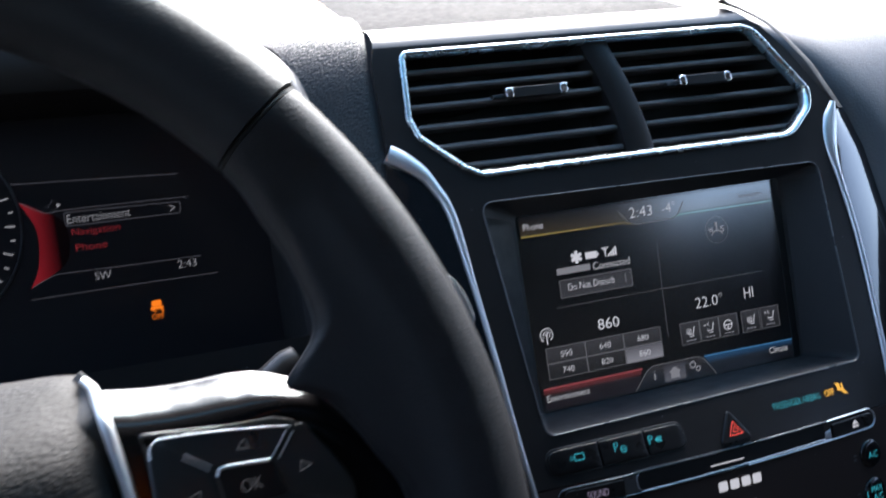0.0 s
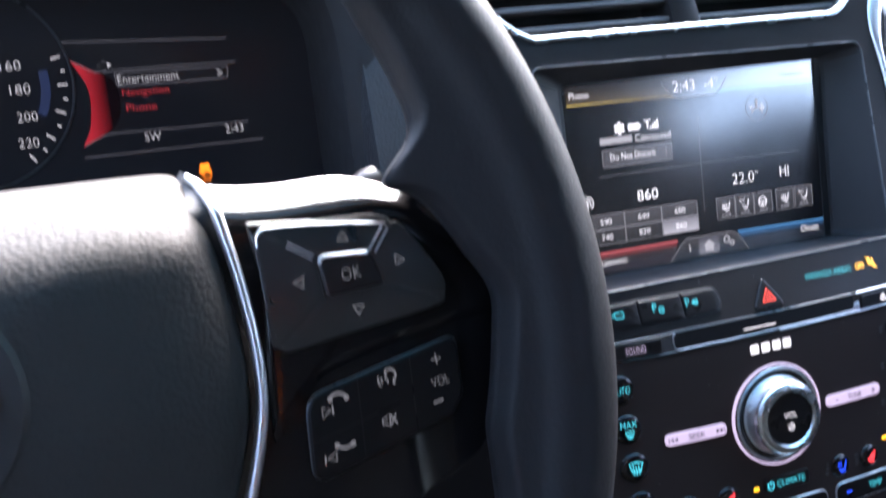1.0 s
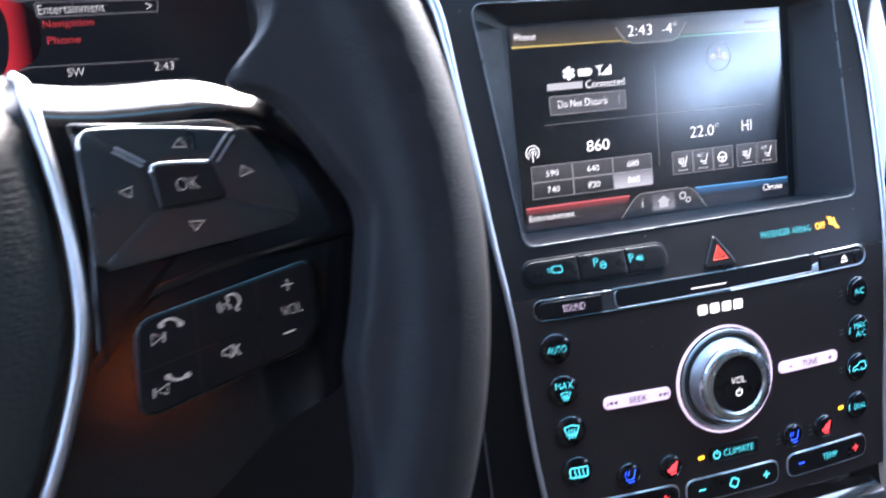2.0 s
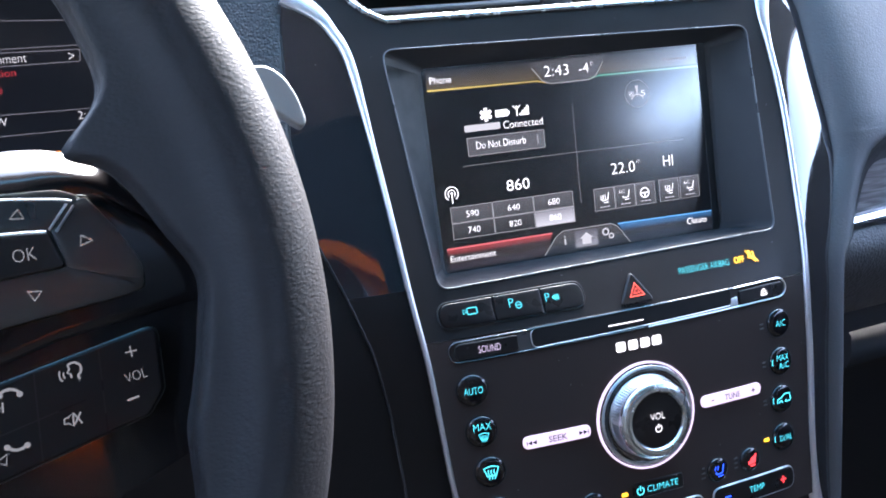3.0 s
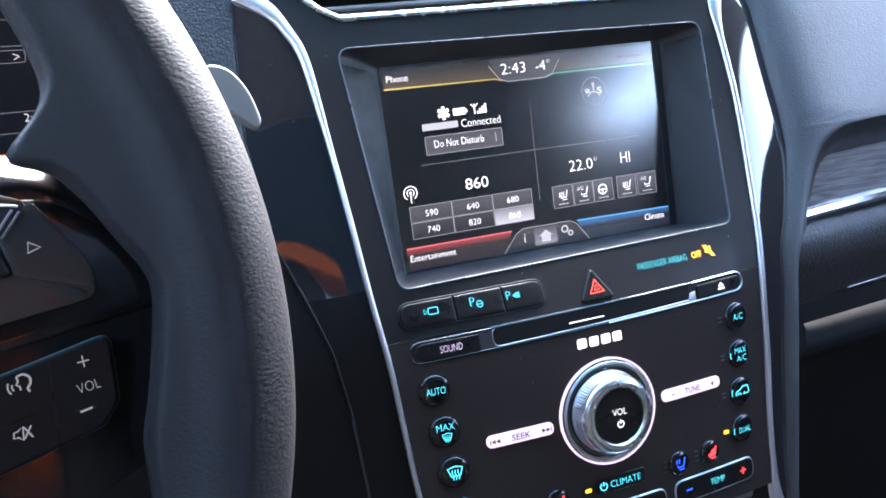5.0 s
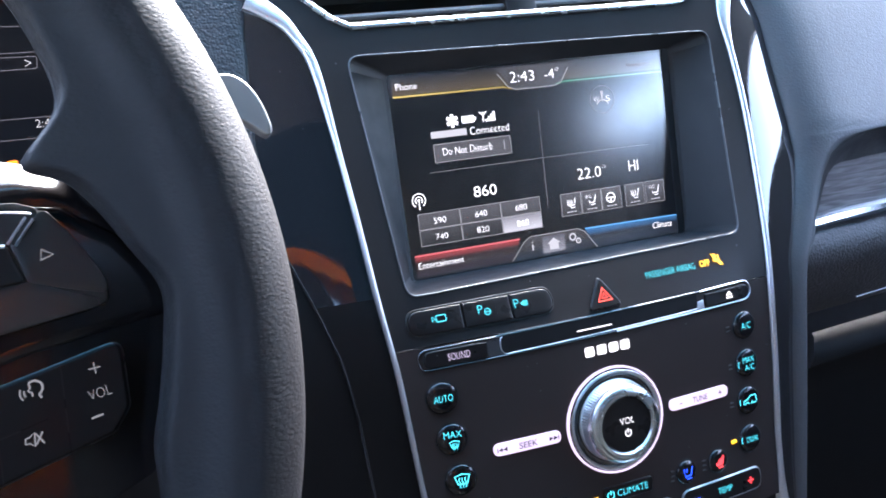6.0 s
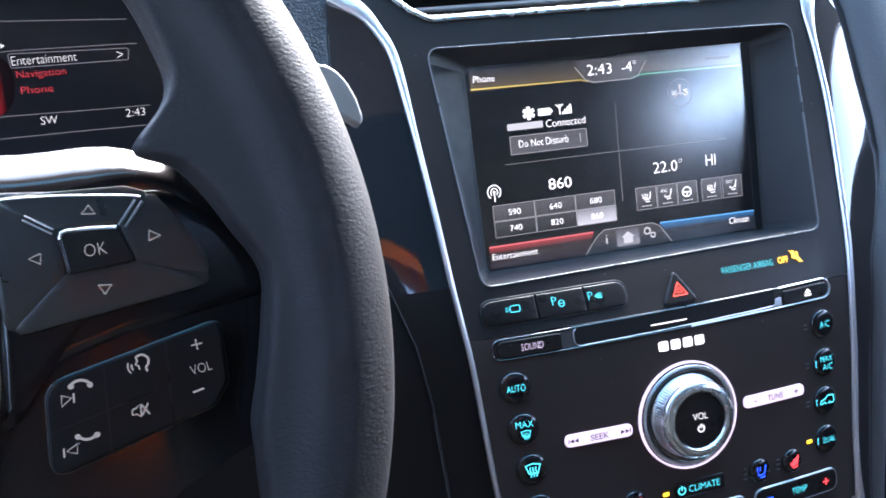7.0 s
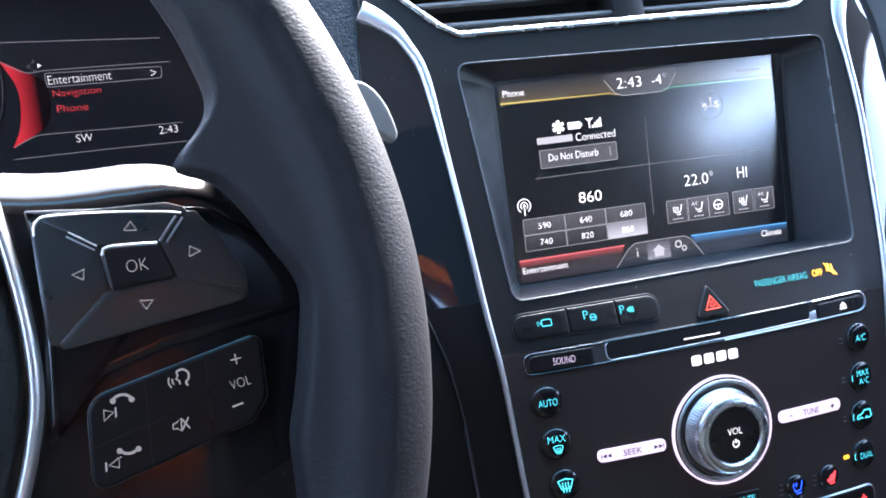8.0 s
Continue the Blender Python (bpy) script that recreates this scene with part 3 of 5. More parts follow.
# radio tile
bm = line(bmesh.new(), arc(7.2, -68.5, 2.1, -50, 230, 16), 0.45, 0.3)
line(bm, arc(7.2, -68.5, 3.9, -55, 235, 20), 0.5, 0.3)
flat(circle(7.2, -68.4, 0.8, 10), 0.32, bm)
line(bm, [(7.2, -68.4), (7.2, -74)], 0.55, 0.34)
ui("antenna_icon", bm, TEXT, "white broadcast mast icon")
ui("text", words("860", 48, -68.2, 14.3, 6.2, 0.3, bold=-0.004), TEXT, "large white station digits")
for r in range(2):
    for k, word in enumerate((("590", "640", "680"), ("740", "820", "860"))[r]):
        x0, y1 = 5.4 + 25.6 * k, -76.4 - 9.3 * r
        lit = word == "860"
        tile = ui("preset_tile", flat(box2(x0, y1 - 8.9, x0 + 25.2, y1, 0.4), 0.1), LITTILE if lit else TILE, "pale selected preset tile" if lit else "")
        ui("outline", line(bmesh.new(), box2(x0, y1 - 8.9, x0 + 25.2, y1, 0.4), 0.3, 0.22, True), HAIR, parent=tile)
        ui("text", words(word, x0 + 12.8, y1 - 4.6, 7.4, 3.4, 0.3), TEXT, parent=tile)
ui("red_bar", flat([(0.6, -112), (0.6, -99.6), (66, -99.6), (62, -112)], 0.1), REDBAR, "red glowing lower bar")
ui("blue_bar", flat([(110, -99.8), (176, -100.8), (176, -112), (116, -112)], 0.1), BLUEBAR, "blue glowing lower bar")
ui("red_line", line(bmesh.new(), [(0.6, -99.6), (66, -99.6)], 0.9, 0.25), REDLINE, "bright red rule")
ui("blue_line", line(bmesh.new(), [(110, -99.9), (176, -100.9)], 0.8, 0.25), BLUELINE, "bright blue rule")
ui("text", words("Entertainment", 15.9, -105.4, 27.6, 3.5, 0.4), TEXT)
ui("text", words("Climate", 164.6, -105.3, 13.8, 3.8, 0.4), TEXT)
tile = ui("home_tab", flat([(60, -112), (68.5, -102), (73, -99.2), (105, -99.2), (109.5, -101.5), (117, -112)], 0.2), TAB, "grey home tab")
ui("outline", line(bmesh.new(), [(60, -112), (68.5, -102), (73, -99.2), (105, -99.2), (109.5, -101.5), (117, -112)], 0.4, 0.35), HAIR, parent=tile)
ui("home_tile", flat(box2(80.5, -110.5, 95.5, -100.5, 0.5), 0.3), HOMETILE, parent=tile)
bm = flat([(83.5, -105.4), (88, -102), (92.5, -105.4)], 0.45)
flat(box2(85, -109, 91, -105.4, 0.1), 0.45, bm)
ui("home_icon", bm, DIM, parent=tile)
ui("text", words("i", 74, -105, 1.2, 5, 0.4), DIM, parent=tile)
bm = line(bmesh.new(), circle(101, -103.6, 1.9, 14), 0.9, 0.4, True)
line(bm, circle(104.6, -106.4, 1.4, 12), 0.8, 0.4, True)
ui("gear_icon", bm, DIM, parent=tile)
# climate tile
ui("text", words("22.0°", 118.6, -66.6, 19.5, 6.8, 0.3), TEXT, "white set temperature")
ui("text", words("HI", 148, -66.2, 6.6, 6.6, 0.3), TEXT)


def seat(x, y, s, bm, h, w=0.8):
    line(bm, [(x + 2.2 * s, y + 3 * s), (x + 1.2 * s, y - 1.2 * s), (x - 2.2 * s, y - 1.6 * s), (x - 2.4 * s, y - 0.2 * s)], w * s, h)
    line(bm, [(x - 1.4 * s, y - 2.8 * s), (x + 1.6 * s, y - 2.6 * s)], w * 0.9 * s, h)
    return bm


for k, (x, kind) in enumerate(((102.5, "h"), (116.5, "a"), (130.4, "w"), (147, "h"), (161.6, "a"))):
    y = -83.6
    tile = ui("seat_tile", flat(box2(x - 6.7, y - 7, x + 6.7, y + 6.2, 0.4), 0.1), TILE)
    ui("outline", line(bmesh.new(), box2(x - 6.7, y - 7, x + 6.7, y + 6.2, 0.4), 0.3, 0.22, True), HAIR, parent=tile)
    bm = bmesh.new()
    if kind == "w":
        line(bm, circle(x - 0.5, y, 2.9, 22), 0.55, 0.3, True)
        line(bm, [(x - 3, y), (x + 2, y)], 0.55, 0.33)
        line(bm, [(x - 0.5, y), (x - 0.5, y - 2.7)], 0.55, 0.36)
    else:
        seat(x + 0.8, y + 0.2, 1.0, bm, 0.3, 0.5)
    if kind == "h":
        for j in range(3):
            line(bm, [(x - 2.6 + 1.4 * j, y - 0.8), (x - 2.2 + 1.4 * j, y + 0.8), (x - 2.6 + 1.4 * j, y + 2.2)], 0.36, 0.36)
    if kind == "a":
        words("A/C", x - 2.0, y + 2.6, 4.2, 2.0, 0.36, bm=bm)
    ui("icon", bm, TEXT, parent=tile)
    bm = bmesh.new()
    for j in range(3):
        flat(box2(x - 3.4 + 2.4 * j, y - 5.3, x - 1.6 + 2.4 * j, y - 4.7, 0.1), 0.3, bm)
    ui("level_marks", bm, DIM, parent=tile)

# ---- controls of the centre stack ----


def ctl(name, bm, m, parent=None, label=""):
    return part(name, bm, m, parent or stack, label, on_face)


def p_icon(x, y, bm, h):
    words("P", x - 0.4, y + 0.1, 2.6, 4.2, h, bm=bm)
    return bm


# parking aid keys
ctl("key_well", strip(dens(rpoly([(-22.8, -134.8), (58.4, -134.8), (58.4, -121.2), (-22.8, -121.2)], 6.4, 6), 6), halfround(0.9, 0.35, 4), closed=True), DARK, None, "dark joint round the parking keys")
for k, (x0, x1, rs) in enumerate(((-22, 6.8, [6, 0.5, 0.5, 6]), (7.6, 33.8, 0.5), (34.6, 57.8, [0.5, 6, 6, 0.5]))):
    poly = dens(rpoly([(x0, -134.2), (x1, -134.2), (x1, -121.8), (x0, -121.8)], rs, 6), 6)
    key = ctl("key", prism(poly, -2, 0.9, 0.7, crown=0.12), BUTTON)
    bm = bmesh.new()
    if k == 0:
        line(bm, box2(-7.4, -128.6, -2.2, -125.4, 0.7), 0.45, 1.15, True)
        line(bm, [(-7.8, -127), (-9.6, -125.8), (-9.6, -128.2)], 0.4, 1.15, True)
    elif k == 1:
        p_icon(17.2, -126.4, bm, 1.15)
        line(bm, circle(20.6, -128, 1.6, 16), 0.4, 1.15, True)
        line(bm, [(19, -128), (22.2, -128)], 0.4, 1.2)
    else:
        p_icon(37.6, -126.8, bm, 1.15)
        flat([(39.4, -127.2), (41, -128.3), (41, -126.2)], 1.15, bm)
        for q in (41.4, 42.3, 43.2):
            line(bm, [(q, -128.6), (q, -125.8)], 0.5, 1.15)
    ctl("icon", bm, CYAN, key, "cyan backlit symbol")
# hazard key
tri = [(77, -138), (98.5, -137.6), (88.2, -120.6)]
key = ctl("hazard_key", prism(dens(rpoly(tri, 2.0, 5), 4), -2, 1.4, 0.9), BUTTON, None, "triangular hazard flasher key")
hz = [(83, -134.4), (93.4, -134.2), (88.4, -126.2)]
bm = line(bmesh.new(), inset(hz, 0.5), 1.0, 1.55, True)
line(bm, inset(hz, 1.9), 0.6, 1.58, True)
flat(inset(hz, 2.9), 1.6, bm)
ctl("icon", bm, CORAL, key, "red glowing double triangle")
# airbag lamp
ctl("airbag_text", words("PASSENGER AIRBAG", 134.8, -125.6, 33.5, 3.4, 0.2), CYAN, None, "cyan backlit lettering")
ctl("airbag_text", words("OFF", 158.6, -125.4, 7.0, 3.6, 0.2, bold=0.02), AMBER, None, "amber backlit lettering")
bm = flat(circle(166.2, -122.6, 1.4, 12), 0.2)
line(bm, [(165, -124.4), (168, -125.2), (170.2, -127.6)], 2.0, 0.22)
line(bm, [(168.8, -122), (169, -125.6)], 1.1, 0.25)
line(bm, [(164, -121), (171.4, -128.2)], 0.6, 0.28)
ctl("airbag_icon", bm, AMBER, None, "amber airbag lamp")

# disc slot with its two keys in one chrome outline
# One chrome outline; its dark and bright reflections are put in as two metals.
slot = ctl("disc_slot_frame", strip(dens(rpoly([(-20, -152.4), (187, -150.4), (187, -139.6), (-20, -141.8)], 5.2, 6), 6), halfround(1.0, 0.8, 6), closed=True), DARKCHROME, None, "chrome outline round disc slot and keys, dark reflection in its colour")
ctl("bright_edge", strip(dens([(92, -151.4), (181, -150.5)] + [tuple(p) for p in arc(181.6, -145, 5.4, -90, 90, 10)] + [(150, -140.1)], 6, closed=False), halfround(1.2, 0.95, 6)), CHROME, slot, "run of the chrome outline with its bright reflection put in")
ctl("slot_shutter", prism(rpoly([(16.6, -142.2), (30, -142), (30, -151.3), (17, -151.6)], 0.6, 3), -0.5, 0.3, 0.2), DULL, slot, "grey slot end piece")
mouth = [[(u, top + (low - top) * k / 4, 0.5) for u, top, low in [(24.6 + 122.4 * q / 30, -141.5 + 0.7 * q / 30, -150.7 + 1.3 * q / 30) for q in range(31)]] for k in range(5)]
ctl("slot_mouth", loops(bmesh.new(), mouth, closed=False), VOID, slot, "black slot mouth")
# Bright lower edge, dull upper edge: the reflections are put into the materials.
ctl("slot_edge", strip(dens([tuple(p) for p in spline([(25.6, -142), (24.3, -143.2), (24, -146), (24.4, -149), (26.2, -150.9), (30, -151.1)], 4)] + [(146, -149.2)], 6, closed=False), halfround(0.6, 0.8, 4)), CHROME, slot)
ctl("slot_edge", strip(dens([(23, -140.8), (146, -139.9)], 6, closed=False), halfround(1.0, 0.8, 4)), DULL, slot)
ctl("slot_mark", prism(dens(box2(68, -147.3, 89.4, -146.7, 0.2), 5), 0.4, 1.0, 0.2), WHITE, slot, "small white slot mark")
ctl("slot_shutter", prism([(147.6, -145.6), (151.4, -145), (151.6, -150.2), (145.8, -149.6)], -0.5, 0.7, 0.3), CHROME, slot)
key = ctl("sound_key", prism(dens(rpoly([(-17.6, -151.6), (16.4, -151.2), (17, -142.6), (-17.2, -142.6)], [4, 1.5, 1.5, 4], 5), 6), -1, 1.2, 0.8), BUTTON)
ctl("text", words("SOUND", 1.0, -147.0, 11.8, 3.6, 1.35), LILAC, key)
key = ctl("eject_key", prism(dens(rpoly([(152.4, -149.6), (185, -149.2), (185.2, -141.4), (152.6, -142)], [1.5, 4, 4, 1.5], 5), 6), -1, 1.2, 0.8), BUTTON)
bm = flat([(167.6, -145.6), (172.4, -145.6), (170, -143.2)], 1.35)
flat(box2(167.6, -147.4, 172.4, -146.3, 0.1), 1.35, bm)
ctl("icon", bm, WHITE, key)
# maker's mark as plain blocks
bm = bmesh.new()
for x in (74, 81.4, 88.8, 96):
    flat(box2(x - 2.9, -162.2, x + 2.9, -156.8, 1.2), 0.25, bm)
ctl("maker_mark", bm, WHITE, None, "plain pale blocks in place of the maker's mark")

# volume knob
KX, KY = 85.3, -199.6
knob = ctl("volume_knob", lathe(KX, KY, [(28.7, -1), (28.7, 1.4), (27.9, 1.9), (25.6, 1.0), (23.6, 0.6), (22.6, 1.0)], 72), DARKCHROME, None, "knurled chrome volume knob with lit halo")
ctl("halo", lathe(KX, KY, [(29.9, -0.5), (29.9, 1.5), (29.7, 1.9), (29.3, 2.0), (28.9, 1.7), (28.9, -0.5)], 64), LILAC, knob, "lilac lit halo ring")


def ribbed(name, profile, count, depth, label):
    """A turned ring with straight ribs down its side."""
    bm = bmesh.new()
    turn = [2 * math.pi * i / (3 * count) for i in range(3 * count)]
    loops(bm, [[(KX + (r - e * depth * (i % 3 == 0)) * math.cos(a), KY + (r - e * depth * (i % 3 == 0)) * math.sin(a), h) for i, a in enumerate(turn)] for r, h, e in profile])
    return ctl(name, bm, KNURL, knob, label)


ribbed("knurled_grip", [(22.9, 0.8, 0), (22.8, 1.8, 0), (22.5, 2.2, 1), (21.7, 8.6, 1), (21.4, 9.1, 0), (20.8, 9.3, 0)], 92, 0.95, "ribbed satin chrome grip")
ribbed("base_ring", [(28.0, 1.7, 0), (27.7, 2.2, 1), (26.3, 2.0, 1), (26.0, 1.2, 0)], 130, 0.3, "finely knurled base ring")
ctl("bright_collar", lathe(KX, KY, [(21.5, 8.9), (21.6, 9.8), (21.0, 11.4), (19.6, 12.7), (17.6, 13.3), (16.0, 13.1), (15.2, 12.2), (14.9, 11.0)], 72), BRIGHT, knob, "polished chrome collar")
cap = ctl("knob_cap", lathe(KX, KY, [(15.1, 11.4), (14.8, 11.8), (11, 12.0), (6, 12.2), (0, 12.2)], 48), BUTTON, knob, "dark glossy knob cap")
bm = words("VOL", KX, KY + 2.4, 8.6, 3.6, 12.35)
line(bm, arc(KX, KY - 4.4, 1.8, 120, 420, 16), 0.6, 12.35)
line(bm, [(KX, KY - 4.2), (KX, KY - 1.8)], 0.6, 12.4)
ctl("knob_text", bm, WHITE, knob)
for x0, x1, y, word in ((13, 51.2, -201, "SEEK"), (120.5, 161.8, -200.2, "TUNE")):
    key = ctl("lit_bar_key", prism(dens(rpoly([(x0, y - 3.4), (x1, y - 3.4), (x1, y + 3.4), (x0, y + 3.4)], 3.3, 6), 5), -1, 1.6, 0.8), LILAC, None, "pale lilac lit rocker bar")
    c = (x0 + x1) / 2
    bm = words(word, c, y, 10.6, 3.4, 1.75, bold=0.012)
    if word == "SEEK":
        for s in (-1, 1):
            for j in range(2):
                q = c + s * (12 + 2.6 * j)
                flat([(q, y - 1.2), (q + s * 2.4, y), (q, y + 1.2)], 1.75, bm)
            line(bm, [(c + s * 17.4, y - 1.2), (c + s * 17.4, y + 1.2)], 0.5, 1.78)
    else:
        line(bm, [(c - 14.5, y), (c - 12.5, y)], 0.6, 1.75)
        line(bm, [(c + 13.2, y), (c + 16, y)], 0.7, 1.75)
        line(bm, [(c + 14.6, y - 1.4), (c + 14.6, y + 1.4)], 0.7, 1.78)
    ctl("text", bm, INK, key)


def fan_lines(bm, x, y, h, s=1.0, flip=1):
    """A windscreen demister sign."""
    line(bm, [(x - 3.6 * s, y + 2.6 * s), (x - 2.2 * s, y - 1.4 * s), (x + 2.2 * s, y - 1.4 * s), (x + 3.6 * s, y + 2.6 * s), (x, y + 3.4 * s)], 0.7 * s, h, True)
    for j in (-1.4, 0, 1.4):
        line(bm, [(x + j * s, y - 3.2 * s), (x + (j + 0.4) * s, y - 1.4 * s), (x + (j - 0.3) * s, y + 0.4 * s), (x + j * s, y + 1.8 * s)], 0.5 * s, h + 0.03)
    return bm


def round_key(x, y, sign, material, r=8.4, marks=0):
    key = ctl("round_key", lathe(x, y, [(r, -1), (r, 0.3), (r - 0.3, 0.9), (r - 0.9, 1.45), (r - 1.8, 1.85), (r * 0.62, 2.05), (0, 2.1)], 40), KEYCAP)
    ctl("key_ring", strip(circle(x, y, r + 0.35, 40), halfround(0.7, 0.15, 4), closed=True), DARK, key)
    bm = bmesh.new()
    h = 2.2
    if sign == "AUTO":
        words("AUTO", x, y, 10, 3.6, h, bm=bm)
    elif sign == "MAXD":
        words("MAX", x, y + 3.0, 9.4, 3.6, h, bm=bm)
        fan_lines(bm, x + 0.4, y - 2.8, h, 0.72)
    elif sign == "DEF":
        fan_lines(bm, x, y, h, 1.1)
    elif sign == "REAR":
        line(bm, box2(x - 4.6, y - 2.4, x + 5, y + 2.8, 1), 0.8, h, True)
        for j in (-2, 0.2, 2.4):
            line(bm, [(x + j, y - 3), (x + j + 0.5, y - 1), (x + j - 0.2, y + 0.6), (x + j, y + 2)], 0.6, h + 0.04)
    elif sign == "A/C":
        words("A/C", x, y, 7.2, 3.8, h, bm=bm)
    elif sign == "MAXA":
        words("MAX", x, y + 2.4, 8.6, 3.5, h, bm=bm)
        words("A/C", x + 0.6, y - 2.4, 7.4, 3.5, h, bm=bm)
    elif sign == "CAR":
        line(bm, [(x - 5, y - 1.6), (x - 4.6, y + 0.6), (x - 1.6, y + 1.4), (x + 0.4, y + 3.2), (x + 4.4, y + 3), (x + 5.2, y - 1)], 0.8, h)
        line(bm, arc(x - 2.4, y - 1.8, 1.3, 0, 180, 8), 0.7, h + 0.04)
        line(bm, [(x + 4.6, y - 1.4), (x + 0.6, y - 1.4), (x + 1.8, y - 0.2)], 0.7, h + 0.04)
    elif sign == "DUAL":
        words("DUAL", x + 0.6, y, 9.0, 3.4, h, bm=bm)
    elif sign in ("COOL", "HEAT"):
        seat(x + 0.4, y, 1.15, bm, h, 1.1 if sign == "HEAT" else 0.65)
        if sign == "COOL":
            line(bm, [(x - 3, y + 0.6), (x - 2.4, y + 3)], 0.6, h)
            line(bm, [(x - 1.2, y + 0.6), (x - 0.6, y + 3)], 0.6, h)
        else:
            flat([(x - 2.2, y - 1.6), (x + 1.6, y - 1.4), (x + 2.4, y + 2.6), (x - 0.4, y + 1.6)], h - 0.06, bm)
    ctl("icon", bm, material, key)
    if sign in ("MAXA", "CAR", "DUAL"):
        ctl("side_tick", line(bmesh.new(), [(x - 6.9, y + 2), (x - 7.7, y + 1.8), (x - 7.7, y - 1.2), (x - 7.1, y - 1.4)], 0.5, 2.0), material, key)
    for j in range(marks):
        dx, dy = (-12.4, -1.2 + 2.4 * j) if marks == 2 else (-9.8, -2.8 + 2.8 * j)
        bm = prism(box2(x + dx - 1.3, y + dy - 0.45, x + dx + 1.3, y + dy + 0.45, 0.2), -0.2, 0.3, 0.1)
        ctl("marker", bm, DULL, key)
    return key


round_key(-10.6, -167.6, "AUTO", CYAN)
round_key(-8.3, -190.2, "MAXD", CYAN)
round_key(-6.2, -212.6, "DEF", CYAN)
round_key(-4.3, -235.2, "REAR", CYAN)
round_key(179.2, -165.4, "A/C", CYAN, marks=2)
round_key(178.8, -188, "MAXA", CYAN, marks=2)
round_key(177.4, -210.5, "CAR", CYAN, marks=2)
round_key(176.4, -233.4, "DUAL", CYAN)
round_key(24.3, -242.7, "COOL", BLUE, 7)
round_key(48.8, -242.7, "HEAT", RED, 7)
round_key(127.8, -241.3, "COOL", BLUE, 7, marks=3)
round_key(150.6, -240.7, "HEAT", RED, 7, marks=3)
for x, y in ((67.8, -241.6), (164, -232.5)):
    ctl("indicator_lamp", prism(box2(x - 1.8, y - 1.0, x + 1.8, y + 1.0, 0.6), -0.4, 0.5, 0.3), AMBER, None, "amber indicator lamp")
key = ctl("climate_key", prism(dens(box2(72.6, -245.4, 104.4, -236.6, 2.0), 6), -1, 1.0, 0.6), BUTTON)
bm = words("CLIMATE", 91, -241, 19.4, 3.7, 1.15)
line(bm, arc(77, -241.2, 2.1, 120, 420, 14), 0.7, 1.15)
line(bm, [(77, -241), (77, -238.4)], 0.7, 1.2)
ctl("text", bm, CYAN, key)
for x0, x1, y, word in ((-9, 52.6, -259.8, "TEMP"), (57.4, 116.6, -259.4, "FAN"), (123.4, 181.6, -258.4, "TEMP")):
    poly = dens(rpoly([(x0, y - 6.9), (x1, y - 6.3), (x1, y + 6.6), (x0, y + 6.2)], 5.4, 6), 5)
    key = ctl("rocker_key", prism(poly, -1, 1.2, 0.9), BUTTON, None, "dark rocker key in a chrome outline")
    ctl("outline", strip(poly, halfround(1.1, 1.0, 5), closed=True), CHROME, key)
    c = (x0 + x1) / 2
    if word == "TEMP":
        ctl("text", words("TEMP", c + 1, y, 10.6, 3.6, 1.35), CYAN, key)
    else:
        bm = bmesh.new()
        for j in range(4):
            a = 90 * j + 20
            line(bm, arc(c + 1.5 * math.cos(radians(a)), y + 1.5 * math.sin(radians(a)), 1.4, a - 80, a + 100, 8), 0.9, 1.35 + 0.03 * j)
        ctl("icon", bm, CYAN, key)
    lo, hi = (BLUE, RED) if word == "TEMP" else (CYAN, CYAN)
    ctl("minus_sign", line(bmesh.new(), [(x0 + 7.2, y), (x0 + 11.4, y)], 1.0, 1.35), lo, key)
    bm = line(bmesh.new(), [(x1 - 10.6, y), (x1 - 6.4, y)], 1.0, 1.35)
    line(bm, [(x1 - 8.5, y - 2.1), (x1 - 8.5, y + 2.1)], 1.0, 1.38)
    ctl("plus_sign", bm, hi, key)

# ---- steering wheel ----
WX, WY, WR = -296.0, -15.0, 190.0
wheel = thing("steering_wheel", (WX, WY, -20), "black leather steering wheel with piano black spoke and buttons", "steering wheel", mapper=on_wheel)
INNER = [(-180, 160), (-60, 160), (-40, 161), (-26, 162), (-18, 156), (-12.3, 152.2), (-9.6, 152.7), (-2.4, 155.2), (2, 157.2), (4.4, 155.8), (7.5, 151.9), (11.7, 148.1), (15.8, 143.4), (17.4, 138), (18.5, 134.4), (19.5, 137), (20.8, 145.4), (22.3, 150.5), (24.9, 153.2), (27.1, 154.2), (31.1, 156.2), (35, 157.5), (42, 160), (70, 160.5), (180, 160)]
INNER_SMOOTH = spline(INNER, 8)


def inner_r(deg):
    for p, q in zip(INNER_SMOOTH, INNER_SMOOTH[1:]):
        if p[0] <= deg <= q[0] and q[0] > p[0]:
            return p[1] + (q[1] - p[1]) * (deg - p[0]) / (q[0] - p[0])
    return 160.0


def mean_r(deg, span):
    return sum(inner_r(max(-179.0, min(179.0, deg + span * k / 6))) for k in range(-6, 7)) / 13


